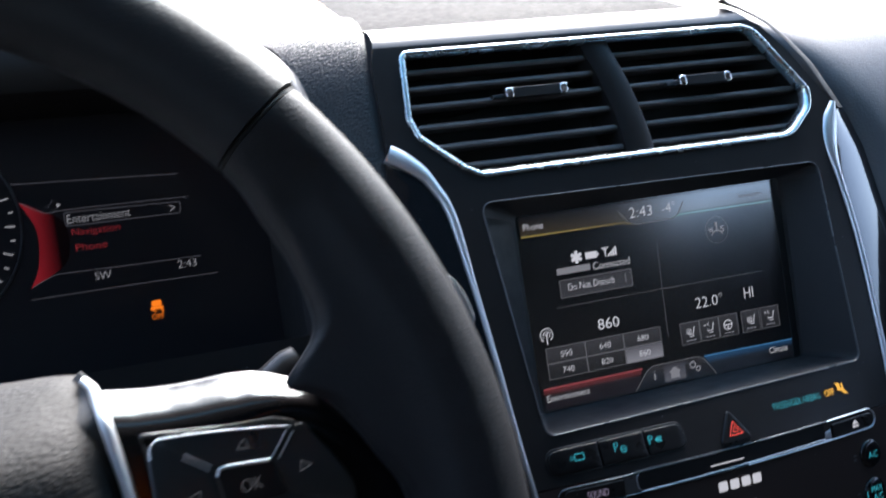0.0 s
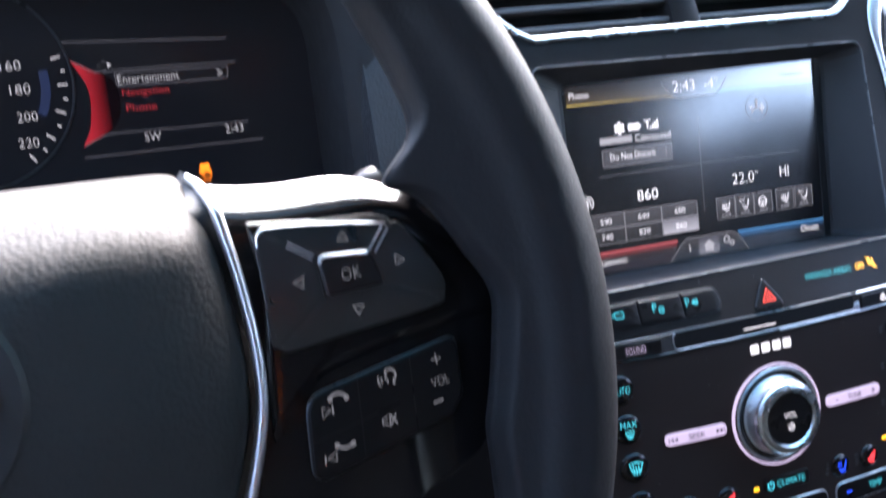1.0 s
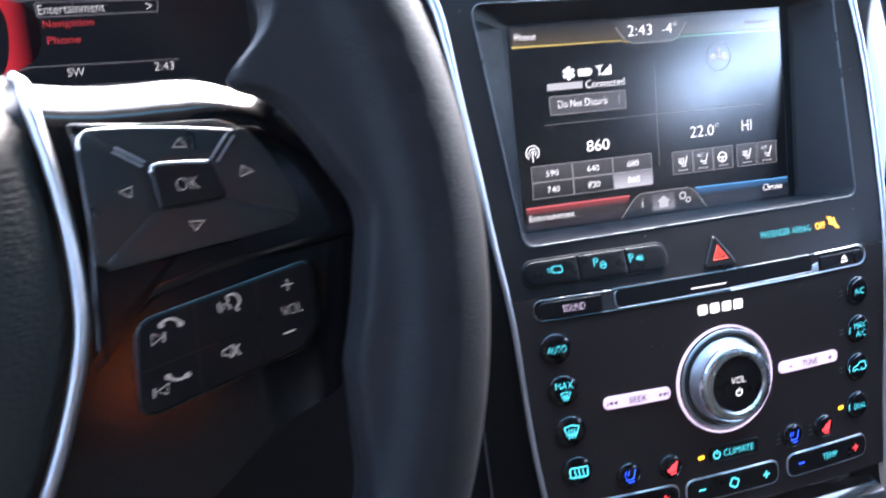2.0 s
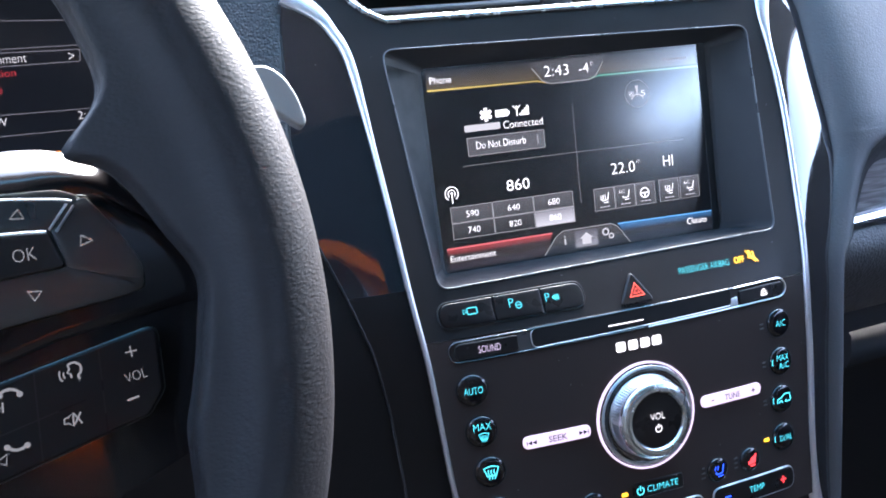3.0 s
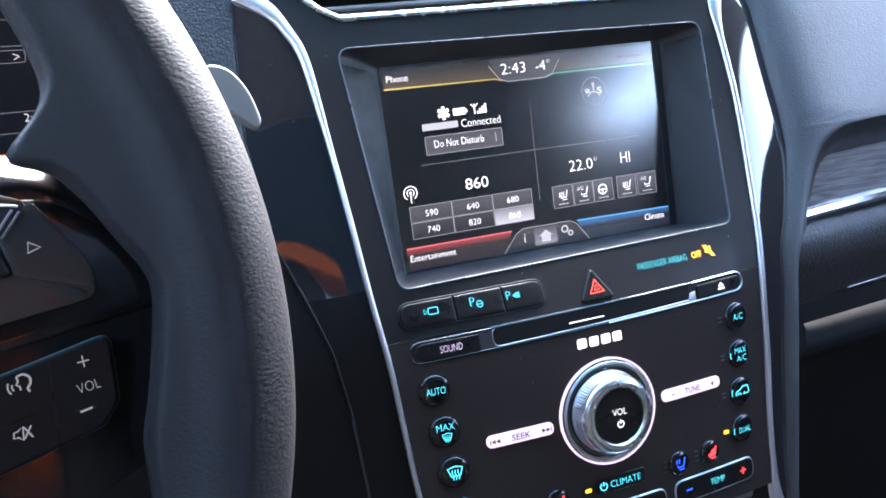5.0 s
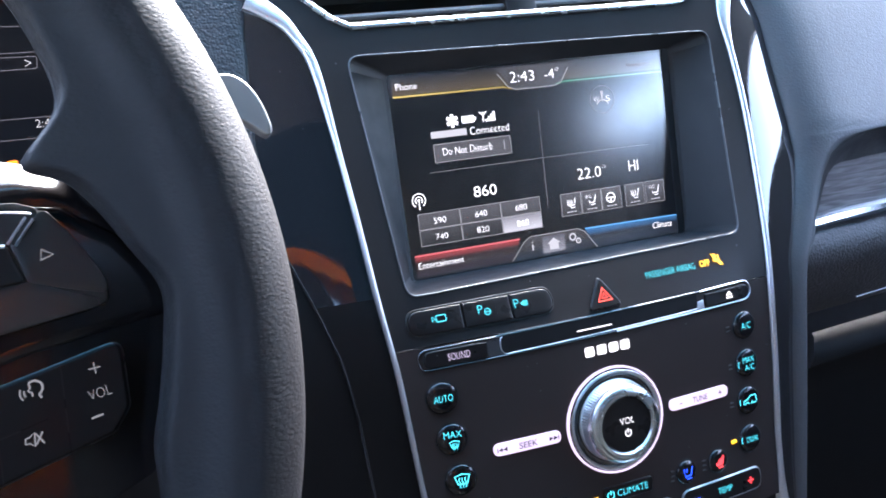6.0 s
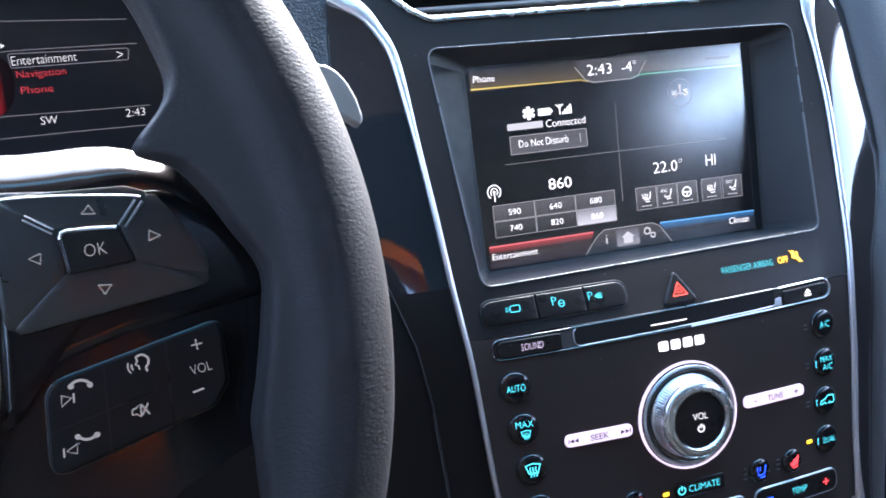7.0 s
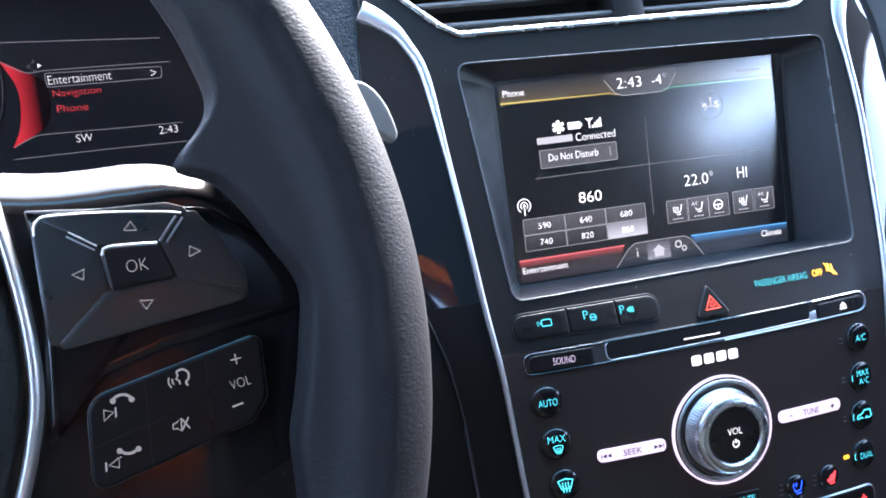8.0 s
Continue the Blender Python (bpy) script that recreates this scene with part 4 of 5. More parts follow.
def rim_arc(d0, d1, step=0.8, swell=0.0):
    """A stretch of the rim. Its grips carry a flat face inside the round outer bead, with a soft valley between."""
    rings = []
    k = max(2, int((d1 - d0) / step))
    for i in range(k + 1):
        d = d0 + (d1 - d0) * i / k
        dd = (d + 180) % 360 - 180
        side = abs(dd) if abs(dd) < 90 else 180 - abs(dd)
        ri = mean_r(dd, 1.2)
        wide = 190 + swell - ri
        dip = smooth(42, 32, side)
        a = radians(d)
        sec = []
        for j in range(72):
            t = 2 * math.pi * j / 72
            c, s = math.cos(t), math.sin(t)
            r = (190 + swell + ri) / 2 + wide / 2 * math.copysign(abs(c) ** 0.85, c)
            h = 10 + (17 + swell) * math.copysign(abs(s) ** 0.9, s)
            if s > 0:
                edge = math.sqrt(max(0.0, 1 - max(0.0, 1 - (r - ri) / 4) ** 2))
                face = -8 + (17.5 - 0.36 * (163 - min(r, 163))) * edge
                bead = 1.2 + 14 * math.sqrt(max(0.0, 1 - ((r - 176.5) / 14) ** 2)) if r > 162.5 else 0.0
                high = 0.5 * (face + bead + math.sqrt((face - bead) ** 2 + 8.0)) - 1.4 if r < 176 else bead - 1.2 * smooth(176, 190, r)
                h = h * (1 - dip) + (10 + high) * dip
            else:
                h -= dip * 4 * smooth(ri + 20, ri, r) * (1 + s)
            sec.append((WX + r * math.cos(a), WY + r * math.sin(a), h))
        rings.append(sec)
    return loops(bmesh.new(), rings, cap0=True, cap1=True)


part("rim_grip", rim_arc(-39.5, 40.6), RIMLEATHER, wheel, "grained leather side grip", on_wheel, 60)
part("rim_top", rim_arc(41.2, 138.8, swell=0.8), RIMLEATHER, wheel, "leather upper rim", on_wheel, 60)
part("rim_grip", rim_arc(139.4, 219.5), RIMLEATHER, wheel, "grained leather side grip", on_wheel, 60)
part("rim_bottom", rim_arc(220.1, 319.9, 3), RIMLEATHER, wheel, "leather lower rim", on_wheel, 60)
for d in (40.9, 139.1, 219.8, 320.2):
    a = radians(d)
    ring = [(WX + (175 + 14.6 * math.cos(t)) * math.cos(a), WY + (175 + 14.6 * math.cos(t)) * math.sin(a), 10 + 16.4 * math.sin(t)) for t in [2 * math.pi * j / 24 for j in range(25)]]
    part("rim_seam", tube(ring, 0.7, 6, caps=False), DARK, wheel, "stitched leather seam", on_wheel)


def dome(poly, center, steps, bm=None, fall=lambda y: 0.0):
    """A domed plate: (scale, height) from its edge to its middle."""
    bm = bm or bmesh.new()
    rings = [[(x, y, h - fall(y)) for x, y in [(center[0] + (p[0] - center[0]) * k, center[1] + (p[1] - center[1]) * k) for p in poly]] for k, h in steps]
    return loops(bm, rings, cap1=True)


# airbag cover
right = [(-296, 44), (-262, 43.8), (-240, 43.6), (-228, 43.2), (-223, 41.6), (-220.3, 37), (-218.4, 30.6), (-215.8, 19), (-213.6, 6), (-212.2, -8), (-212, -19), (-213, -29), (-216.4, -42), (-221.4, -56), (-227.6, -70), (-236, -84), (-248, -95), (-270, -101), (-296, -103)]
right = [tuple(p) for p in spline(right, 4)]
full = right + [(2 * WX - x, y) for x, y in right[::-1][1:-1]]
part("airbag_cover", dome(full, (WX, -20), ((1.0, -26), (0.998, -3), (0.99, 1.6), (0.975, 4.6), (0.94, 7.6), (0.89, 9.8), (0.85, 11.2), (0.78, 13.4), (0.7, 15.5), (0.6, 17.6), (0.5, 19), (0.3, 21), (0.1, 21.6)), fall=lambda y: 25 * smooth(12, 46, y) ** 1.3), COVERSKIN, wheel, "grained black airbag cover", on_wheel, 50)
edge = [tuple(p) for p in spline([(-220.6, 40.6), (-219.2, 39.2), (-217.3, 36.8), (-214.7, 30), (-212.9, 21), (-210.9, 9), (-209.3, -6), (-209, -19), (-210, -29.6), (-213.4, -43), (-218.4, -57), (-224.6, -71), (-233, -85)], 5)]
for s in (1, -1):
    pts = edge if s == 1 else [(2 * WX - x, y) for x, y in edge[::-1]]
    pts = [(p[0], p[1], 1.8 - 23 * smooth(26, 44, p[1]) ** 1.2) for p in pts]
    part("trim_ring", strip(pts, halfround(3.3, 2.0, 8, -3), widths=[0.6 + 0.4 * smooth(42, 34, p[1]) for p in pts]), CHROME, wheel, "satin chrome edge of the airbag cover", on_wheel)
    gap = [(p[0] - s * 3.2, p[1], p[2] - 4.5) for p in pts]
    part("joint_gap", strip(gap, [(-3.4, -4), (-3.4, 0), (3.4, 0), (3.4, -4)]), DARK, wheel, "dark joint beside the chrome edge", on_wheel)
dish = part("emblem_dish", lathe(WX, -11.5, [(32, 20.2), (30.5, 21.3), (28, 21.2), (20, 20.8), (0, 20.8)], 40), DARK, wheel, "round dark dish", on_wheel)
bm = prism(circle(WX, -11.5, 25, 40, 10.5), 20, 23.2, 1.0)
part("emblem_edge", bm, MIRROR, dish, "chrome oval edge", on_wheel)
part("emblem", prism(circle(WX, -11.5, 23.2, 40, 9), 22, 23.5, 0.5), mat("emblem_blue", (0.01, 0.03, 0.14), 0.15, coat=0.5), dish, "plain dark blue oval", on_wheel)

# right spoke
TOP = [(60, 40), (82, 36.4), (90, 35.2), (98, 34.6), (106, 34.6), (114, 34.9), (121, 34.4), (126, 33.2), (131, 31), (138, 27), (148, 19), (158, 8), (166, -4), (170, -12)]
BASE = [(60, -106), (90, -100), (110, -78), (130, -62), (148, -55), (160, -42), (170, -24)]
ROOT = [(62, -104), (64, -85), (72, -71), (78.4, -57), (83.4, -43), (87, -30), (88, -19), (87.6, -6), (86, 9), (84, 21), (82, 30), (79.4, 39), (78, 44)]
ROLL = [(0, -13.4), (1.4, -11.8), (3.4, -9.2), (5.6, -6.2), (7.6, -3.8), (9.4, -2.2), (11.4, -1.1), (13.5, -0.6), (400, -0.6)]


def read(table, x):
    for (x0, y0), (x1, y1) in zip(table, table[1:]):
        if x <= x1:
            return y0 + (y1 - y0) * (x - x0) / (x1 - x0)
    return table[-1][1]


def fall(r):
    """How far the spoke face drops away towards the rim."""
    d = max(0.0, r - 126)
    return 0.15 * d * d / (d + 6)


def spoke(flip=1):
    """Rows run along the rolled top edge; the last ones reach the lower edge."""
    root = [(y, r) for r, y in ROOT]
    rows = [0, 0.7, 1.4, 2.4, 3.4, 4.5, 5.6, 6.6, 7.6, 8.5, 9.4, 10.4, 11.4, 13.5] + [1 + k / 24 for k in range(1, 25)]
    rings = []
    for i, t in enumerate(rows):
        ring = []
        low = 0.0 if i < 14 else t - 1
        d = t if i < 14 else 13.5
        start = read(root, (read(TOP, 81) - d) * (1 - low) - 104 * low)
        for j in range(61):
            r = start + (170 - start) * j / 60
            y = (read(TOP, r) - d) * (1 - low) + read(BASE, r) * low
            below = (read(TOP, r) - y) / (1 - 0.4 * smooth(114, 136, r))
            ring.append((WX + flip * r, y, -0.6 - fall(r) * smooth(2, 9, below) + (read(ROLL, below) + 0.6) * smooth(148, 125, r)))
        if i == 0:
            rings.append([(p[0], p[1], -30) for p in ring])
        rings.append(ring)
    rings.append([(p[0], p[1], -24) for p in rings[-1]])
    return loops(bmesh.new(), rings, closed=False)


part("spoke_trim", spoke(), SPOKEGLOSS, wheel, "piano black spoke trim with a bright rolled top edge", on_wheel, 50)
part("spoke_trim", spoke(-1), SPOKEGLOSS, wheel, "piano black spoke trim with a bright rolled top edge", on_wheel, 50)
part("lower_spoke", prism(dens(box2(WX - 32, -165, WX + 32, -95, 8), 8), -18, -2, 3), DARK, wheel, "dark lower spoke", on_wheel)


UPPER = dens(rpoly([(-207, 23.4), (-176, 20.6), (-160, 18.6), (-146, 8), (-132, -6), (-132, -12.6), (-175, -18.8), (-192, -23.4), (-202, -32), (-208.6, -42), (-207, -20), (-205, 6)], [1, 8, 6, 8, 4, 3, 10, 14, 10, 2, 4, 4], 5), 5)
step = bmesh.new()
mid = sum((Vector(p) for p in UPPER), Vector((0, 0))) / len(UPPER)
ccw = UPPER if area2(UPPER) > 0 else UPPER[::-1]
rings = [lift(ccw, -2)] + [lift(inset(ccw, 2.6 * (1 - math.cos(q))), -0.9 + 1.4 * math.sin(q)) for q in (0, 0.52, 1.05, 1.57)]
rings += [[mid.lerp(Vector(p[:2]), k).to_tuple() + (0.5,) for p in rings[4]] for k in (0.92, 0.84, 0.75, 0.65, 0.5, 0.35, 0.2)]
rings = [[(x, y, h - 0.9 * fall(x - WX) - 0.6 * (h < -1.9)) for x, y, h in ring] for ring in rings]
part("spoke_step", loops(step, rings, cap1=True), SPOKEGLOSS, wheel, "raised piano black upper spoke face", on_wheel, 50)


def wpart(name, bm, m, parent, label=""):
    return part(name, bm, m, parent, label, on_wheel)


def on_pad(p):
    """The direction pad bulges gently out of the spoke."""
    return on_wheel((p[0], p[1], p[2] + 1.3 - 2.1 * ((p[1] - 3) / 19) ** 2 - 0.6 * ((p[0] + 179) / 26) ** 2))


def pillow(poly, h0, h1, bev=0.3):
    poly = dens(poly, 2.0)
    poly = poly if area2(poly) > 0 else poly[::-1]
    c = sum((Vector(p[:2]) for p in poly), Vector((0, 0))) / len(poly)
    top = inset(poly, bev)
    rings = [lift(poly, h0), lift(poly, h1 - bev), lift(inset(poly, 0.3 * bev), h1 - 0.3 * bev), lift(top, h1)]
    rings += [[(c.x + (p[0] - c.x) * k, c.y + (p[1] - c.y) * k, h1) for p in top] for k in (0.8, 0.6, 0.4, 0.2)]
    return loops(bmesh.new(), rings, cap1=True)


def ppart(name, bm, m, parent, label=""):
    return part(name, bm, m, parent, label, on_pad)


# direction pad: four lit keys round an OK key
PAD = rpoly([(-205, 22), (-204, -15), (-152, -8.5), (-152.4, -2), (-158, 9), (-164.5, 18)], [4, 4, 3, 4, 14, 5], 6)
pad = ppart("direction_pad", pillow(PAD, -2, 1.6, 0.8), DPAD, wheel, "dark pad of four arrow keys round an OK key")
OKP = [(-188.6, 10.4), (-187.2, -1.2), (-170.4, 0), (-173.4, 9.8)]


for poly, tip in ((rpoly([(-203.6, 21), (-189.4, 12.2), (-173.2, 11.6), (-165.4, 17.8), (-171, 20)], 1.2, 3), "up"),
                  (rpoly([(-164.2, 17.4), (-158.2, 8.6), (-152.8, -2), (-152.6, -5), (-169.6, 0.2), (-172.4, 11)], 1.2, 3), "right"),
                  (rpoly([(-153, -8), (-203, -14.4), (-188.2, -1.6), (-170, -0.6)], 1.2, 3), "down"),
                  (rpoly([(-204.4, 20.2), (-203.8, -13.6), (-189, -0.8), (-190, 11.6)], 1.2, 3), "left")):
    poly = inset(poly, -0.75)
    key = ppart("arrow_key", pillow(poly, 0, 2.1, 0.3), DPAD, pad)
    c = {"up": (-180.4, 15.0), "right": (-165.2, 6.3), "down": (-179, -5.8), "left": (-194.4, 4.2)}[tip]
    a = {"up": 90, "right": 0, "down": 270, "left": 180}[tip] - 7
    pts = [(c[0] + 1.9 * math.cos(radians(a + t)), c[1] + 1.6 * math.sin(radians(a + t))) for t in (0, 120, 240)]
    ppart("arrow", line(bmesh.new(), pts, 0.5, 2.35, True), SOFTWHITE, key)
key = ppart("ok_key", prism(rpoly(OKP, 1.6, 4), 0, 3.2, 0.8), BUTTON, pad, "raised OK key with a bright edge")
ppart("text", words("OK", -179.8, 4.6, 5.6, 3.3, 3.35, 2), SOFTWHITE, key)
ppart("bright_edge", strip([(-188.2, 8.4, 2.6), (-187.6, 10, 2.6), (-186, 10.4, 2.6), (-180, 10.2, 2.6), (-174, 9.7, 2.6)], halfround(1.2, 0.8, 6)), CHROME, key, "bright upper edge")
ppart("side_edge", strip([(-187, -0.4, 2.5), (-188.2, 8.4, 2.5)], halfround(0.8, 0.8, 5)), DULL, key)
ppart("bright_edge", strip([(p[0], p[1], 1.6) for p in spline([(-204.4, 16), (-204.3, 18.4), (-203, 20.2), (-200.6, 20.8), (-190, 20.3), (-178, 19), (-170, 17.9), (-167, 17.2)], 4)], halfround(1.0, 0.7, 6)), CHROME, pad, "bright upper edge")
for d in (0, 1.7):
    ppart("bright_edge", strip([(-173.4 + d, 10.2 - 0.4 * d, 2.0), (-168.4 + d, 16.6 - 0.4 * d, 2.0)], halfround(0.8, 0.8, 5)), CHROME, pad)
for d in (0, 1.5):
    ppart("bright_edge", strip([(-196 - 0.4 * d, 15.8 - 0.7 * d, 2.0), (-189.4 - 0.4 * d, 11.2 - 0.7 * d, 2.0)], halfround(0.55, 0.6, 5)), CHROME, pad)
ppart("side_edge", strip([(p[0], p[1], 1.5) for p in ((-204.4, 16), (-204, 4), (-203.2, -10))], halfround(0.9, 0.7, 5)), DULL, pad)
ppart("side_edge", strip([(p[0], p[1], 1.4) for p in spline([(-164.8, 17.4), (-160.6, 12.4), (-156.4, 6), (-153.2, 0), (-152.3, -4)], 4)], halfround(0.9, 0.7, 5)), DULL, pad)

# call and volume pad
LOW = rpoly([(-197.6, -28.6), (-199, -53.4), (-156, -42), (-151.4, -36), (-151, -18.4)], [7, 4, 3, 4, 3], 5)
pad = wpart("call_pad", prism(LOW, -2, 1.4, 0.9), PADBLACK, wheel, "dark pad of call, voice, mute and volume keys")
wpart("outline", strip(LOW, halfround(0.6, 0.5, 4), closed=True), DULL, pad)
for a, b in (((-182.4, -25.4), (-183.4, -49)), ((-166.2, -22.4), (-167, -44.6)), ((-197.6, -41.4), (-171, -35))):
    wpart("key_joint", line(bmesh.new(), [a, b], 0.4, 1.5), BUTTON, pad)


def handset(bm, x, y, h, s=1.0, turn=0.0):
    pts = [(x + s * 3.2 * math.cos(radians(a + turn)), y + s * 2.8 * math.sin(radians(a + turn)) - s * 1.6 * math.cos(radians(turn))) for a in range(25, 160, 15)]
    line(bm, pts, 0.9 * s, h)
    for p in (pts[0], pts[-1]):
        flat(circle(p[0], p[1] - 0.3 * s, 0.95 * s, 8), h + 0.03, bm)
    return bm


def mark(bm):
    wpart("icon", bm, SOFTWHITE, pad)


mark(words("+", -158.3, -24.5, 3.0, 3.0, 1.55, 4))
mark(words("VOL", -158, -31, 5.6, 2.6, 1.55, 8))
mark(line(bmesh.new(), [(-161, -37.2), (-158, -36.6)], 0.55, 1.55))
# a speaking head: profile line with two short waves at its mouth
bm = line(bmesh.new(), spline([(-174.2, -25.2), (-172.6, -24.8), (-171.2, -25.8), (-171.2, -27.4), (-172.0, -28.4), (-171.6, -29.4)], 3), 0.6, 1.55)
line(bm, [(-174.2, -25.2), (-173.9, -26.4), (-174.5, -27.2), (-173.7, -27.7), (-173.6, -28.7)], 0.5, 1.58)
for r in (1.3, 2.3):
    line(bm, arc(-174.2, -27.6, r, 150, 225, 5), 0.42, 1.6)
mark(bm)
bm = line(bmesh.new(), [(-176.9, -38.9), (-175.9, -38.7), (-174.6, -37.7), (-174.9, -41.2), (-176, -40.2), (-177, -40.3)], 0.42, 1.55, True)
line(bm, [(-174.4, -38.0), (-172.7, -40.8)], 0.45, 1.6)
line(bm, [(-172.7, -37.8), (-174.6, -40.8)], 0.45, 1.63)
mark(bm)
bm = handset(bmesh.new(), -188.8, -29.8, 1.55, 0.85)
line(bm, [(-193.6, -32), (-193.8, -34.8), (-191.2, -33)], 0.45, 1.55, True)
line(bm, [(-190.6, -31.8), (-190.8, -34.4)], 0.5, 1.6)
mark(bm)
bm = handset(bmesh.new(), -188.6, -43.4, 1.55, 0.85, 180)
line(bm, [(-191.4, -45), (-191.8, -47.6), (-194.2, -46.6)], 0.45, 1.55, True)
line(bm, [(-194.8, -45.6), (-195, -48)], 0.5, 1.6)
mark(bm)

# shift paddle behind the rim
bm = bmesh.new()
pad_pts = spline([(-122, 50.5), (-114, 55.5), (-109.5, 56.3), (-105.4, 54.7), (-101.8, 50.7), (-99.4, 45.5), (-98.2, 40.9), (-97.8, 37.3), (-99.4, 35.5), (-102.4, 37.5), (-112, 45.5)], 4)
prism([Vector((p[0], p[1])) for p in pad_pts], -34, -28, 0.8, bm)
part("shift_paddle", bm, PADDLE, wheel, "grey shift paddle behind the rim", on_wheel)

# ---- steering column with its stalk ----
column = thing("steering_column", (WX, -40, 40), "black plastic steering column shroud with a stalk", "steering column")
bm = loops(bmesh.new(), [[raw((WX + 62 * k * math.cos(2 * math.pi * i / 24), -92 + 46 * k * math.sin(2 * math.pi * i / 24), n)) for i in range(24)] for k, n in ((0.9, 176), (1.0, 168), (1.05, 90), (1.1, -20))], cap0=True)
part("shroud", bm, DARK, column)
st = [(-250, -106, 120), (-212, -78, 146), (-188, -58, 162), (-172, -46, 168), (-158, -36, 171), (-155, -34, 171)]
bm = tube([Vector(p) for p in st], [6, 7, 8, 8.6, 8.4, 7], 20)
stalk = part("stalk", bm, BUTTON, column, "black stalk with pale print near its tip", raw)
part("stalk_band", tube([Vector(p) for p in ((-169, -43.9, 168.7), (-167, -42.4, 169.2))], [9.2, 9.2], 20), PADDLE, stalk, "", raw)

# ---- instrument cluster ----
cluster = thing("instrument_cluster", (-296, -60, -93), "dark instrument cluster with a lit red and white menu display", "instrument cluster")


def cl(name, bm, m, parent=None, label=""):
    return part(name, bm, m, parent or cluster, label, on_cluster)


def shade2(name, low, high, power, a, b):
    m = shade(name, low, high, power, 0, a, b)
    bs = m.node_tree.nodes["Principled BSDF"]
    bs.inputs["Coat Weight"].default_value, bs.inputs["IOR"].default_value, bs.inputs["Specular IOR Level"].default_value = 0.0, 1.4, 0.2
    return m


cl("face", prism(box2(-480, -75, -112, 104, 30), -8, 0, 0.5), CLUSTER, None, "cluster face, its black lifted for glare haze")
RULE = glow("cluster_rule_glow", (0.6, 0.6, 0.7), 0.12)
CRED = glow("cluster_red_text_glow", (0.8, 0.06, 0.08), 0.36)
CTEXT = glow("cluster_white_text_glow", (0.85, 0.85, 0.9), 0.4)
HORN = shade2("cluster_red_glow", (0.55, 0.025, 0.04), (0.003, 0.0, 0.0), 0.42, 0.029, 0.043)
bm = bmesh.new()
left = spline([(-271.5, 52.4), (-264.6, 38), (-263.6, 26), (-266, 12), (-271.5, 1)], 5)
rr = spline([(-260, 45.5), (-249, 38), (-247, 26), (-250, 14), (-259, 7.2)], 5)
loops(bm, [[(p[0], p[1], 0.2) for p in left], [(p[0], p[1], 0.2) for p in rr]], closed=False)
cl("red_horn", bm, HORN, None, "red glowing curved sidebar")
cl("rule", line(bmesh.new(), [tuple(p) for p in spline([(-271, 51.8), (-258, 44.2), (-246, 44.4), (-210, 44), (-176, 43.4)], 5)], 0.42, 0.3), RULE)
cl("rule", line(bmesh.new(), [tuple(p) for p in spline([(-270.6, 1.6), (-258, 6.8), (-246, 7.2), (-210, 6.6), (-174, 6.2)], 5)], 0.42, 0.3), RULE)
cl("rule", line(bmesh.new(), [(-274, 62.8), (-230, 60.6), (-180, 58)], 0.42, 0.3), RULE)
cl("rule", line(bmesh.new(), [(-272, -5.4), (-216, -5.2), (-166, -5.6)], 0.42, 0.3), RULE)
cl("menu_frame", line(bmesh.new(), rpoly([(-248, 42.8), (-247.4, 34.6), (-182.4, 34.2), (-181.6, 41)], 1.2, 3), 0.45, 0.3, True), RULE, None, "thin white menu frame")
cl("text", words("Entertainment", -228.8, 38.6, 35.5, 5.2, 0.3, bold=-0.014), CTEXT, None, "white menu line")
cl("text", words(">", -186.8, 37.6, 3.2, 4.0, 0.3, bold=-0.014), CTEXT)
cl("text", words("Navigation", -231.6, 30, 27, 5.4, 0.3, bold=-0.014), CRED, None, "red menu line")
cl("text", words("Phone", -235.4, 21.4, 17.4, 4.2, 0.3, bold=-0.014), CRED, None, "red menu line")
cl("text", words("SW", -231.6, 3.0, 9.2, 4.6, 0.3, bold=-0.014), CTEXT)
cl("text", words("2:43", -183, 2.8, 11, 4.6, 0.3, bold=-0.014), CTEXT)
bm = bmesh.new()
for dx, dy, a in ((0, 2.6, 90), (0, -2.6, 270), (-3, 0, 180)):
    line(bm, [(-253 + dx + 1.2 * math.cos(radians(a + t)), 47.6 + dy + 1.2 * math.sin(radians(a + t))) for t in (0, 120, 240)], 0.3, 0.3, True)
cl("arrow_hint", bm, RULE)
cl("arrow_hint", flat([(-251, 49), (-248.6, 47.6), (-251, 46.2)], 0.3), CTEXT)
bm = flat(box2(-207.2, -20.4, -201.4, -16.8, 1.0), 0.3)
line(bm, [(-208, -21.4), (-200.6, -21.4)], 1.6, 0.3)
words("OFF", -204.4, -26.6, 7, 3.2, 0.3, bm=bm)
line(bm, [(-207, -22), (-205, -24)], 0.8, 0.34)
line(bm, [(-202.4, -22), (-200.6, -24)], 0.8, 0.34)
cl("warning_lamp", bm, ORANGE, None, "amber stability control warning lamp")
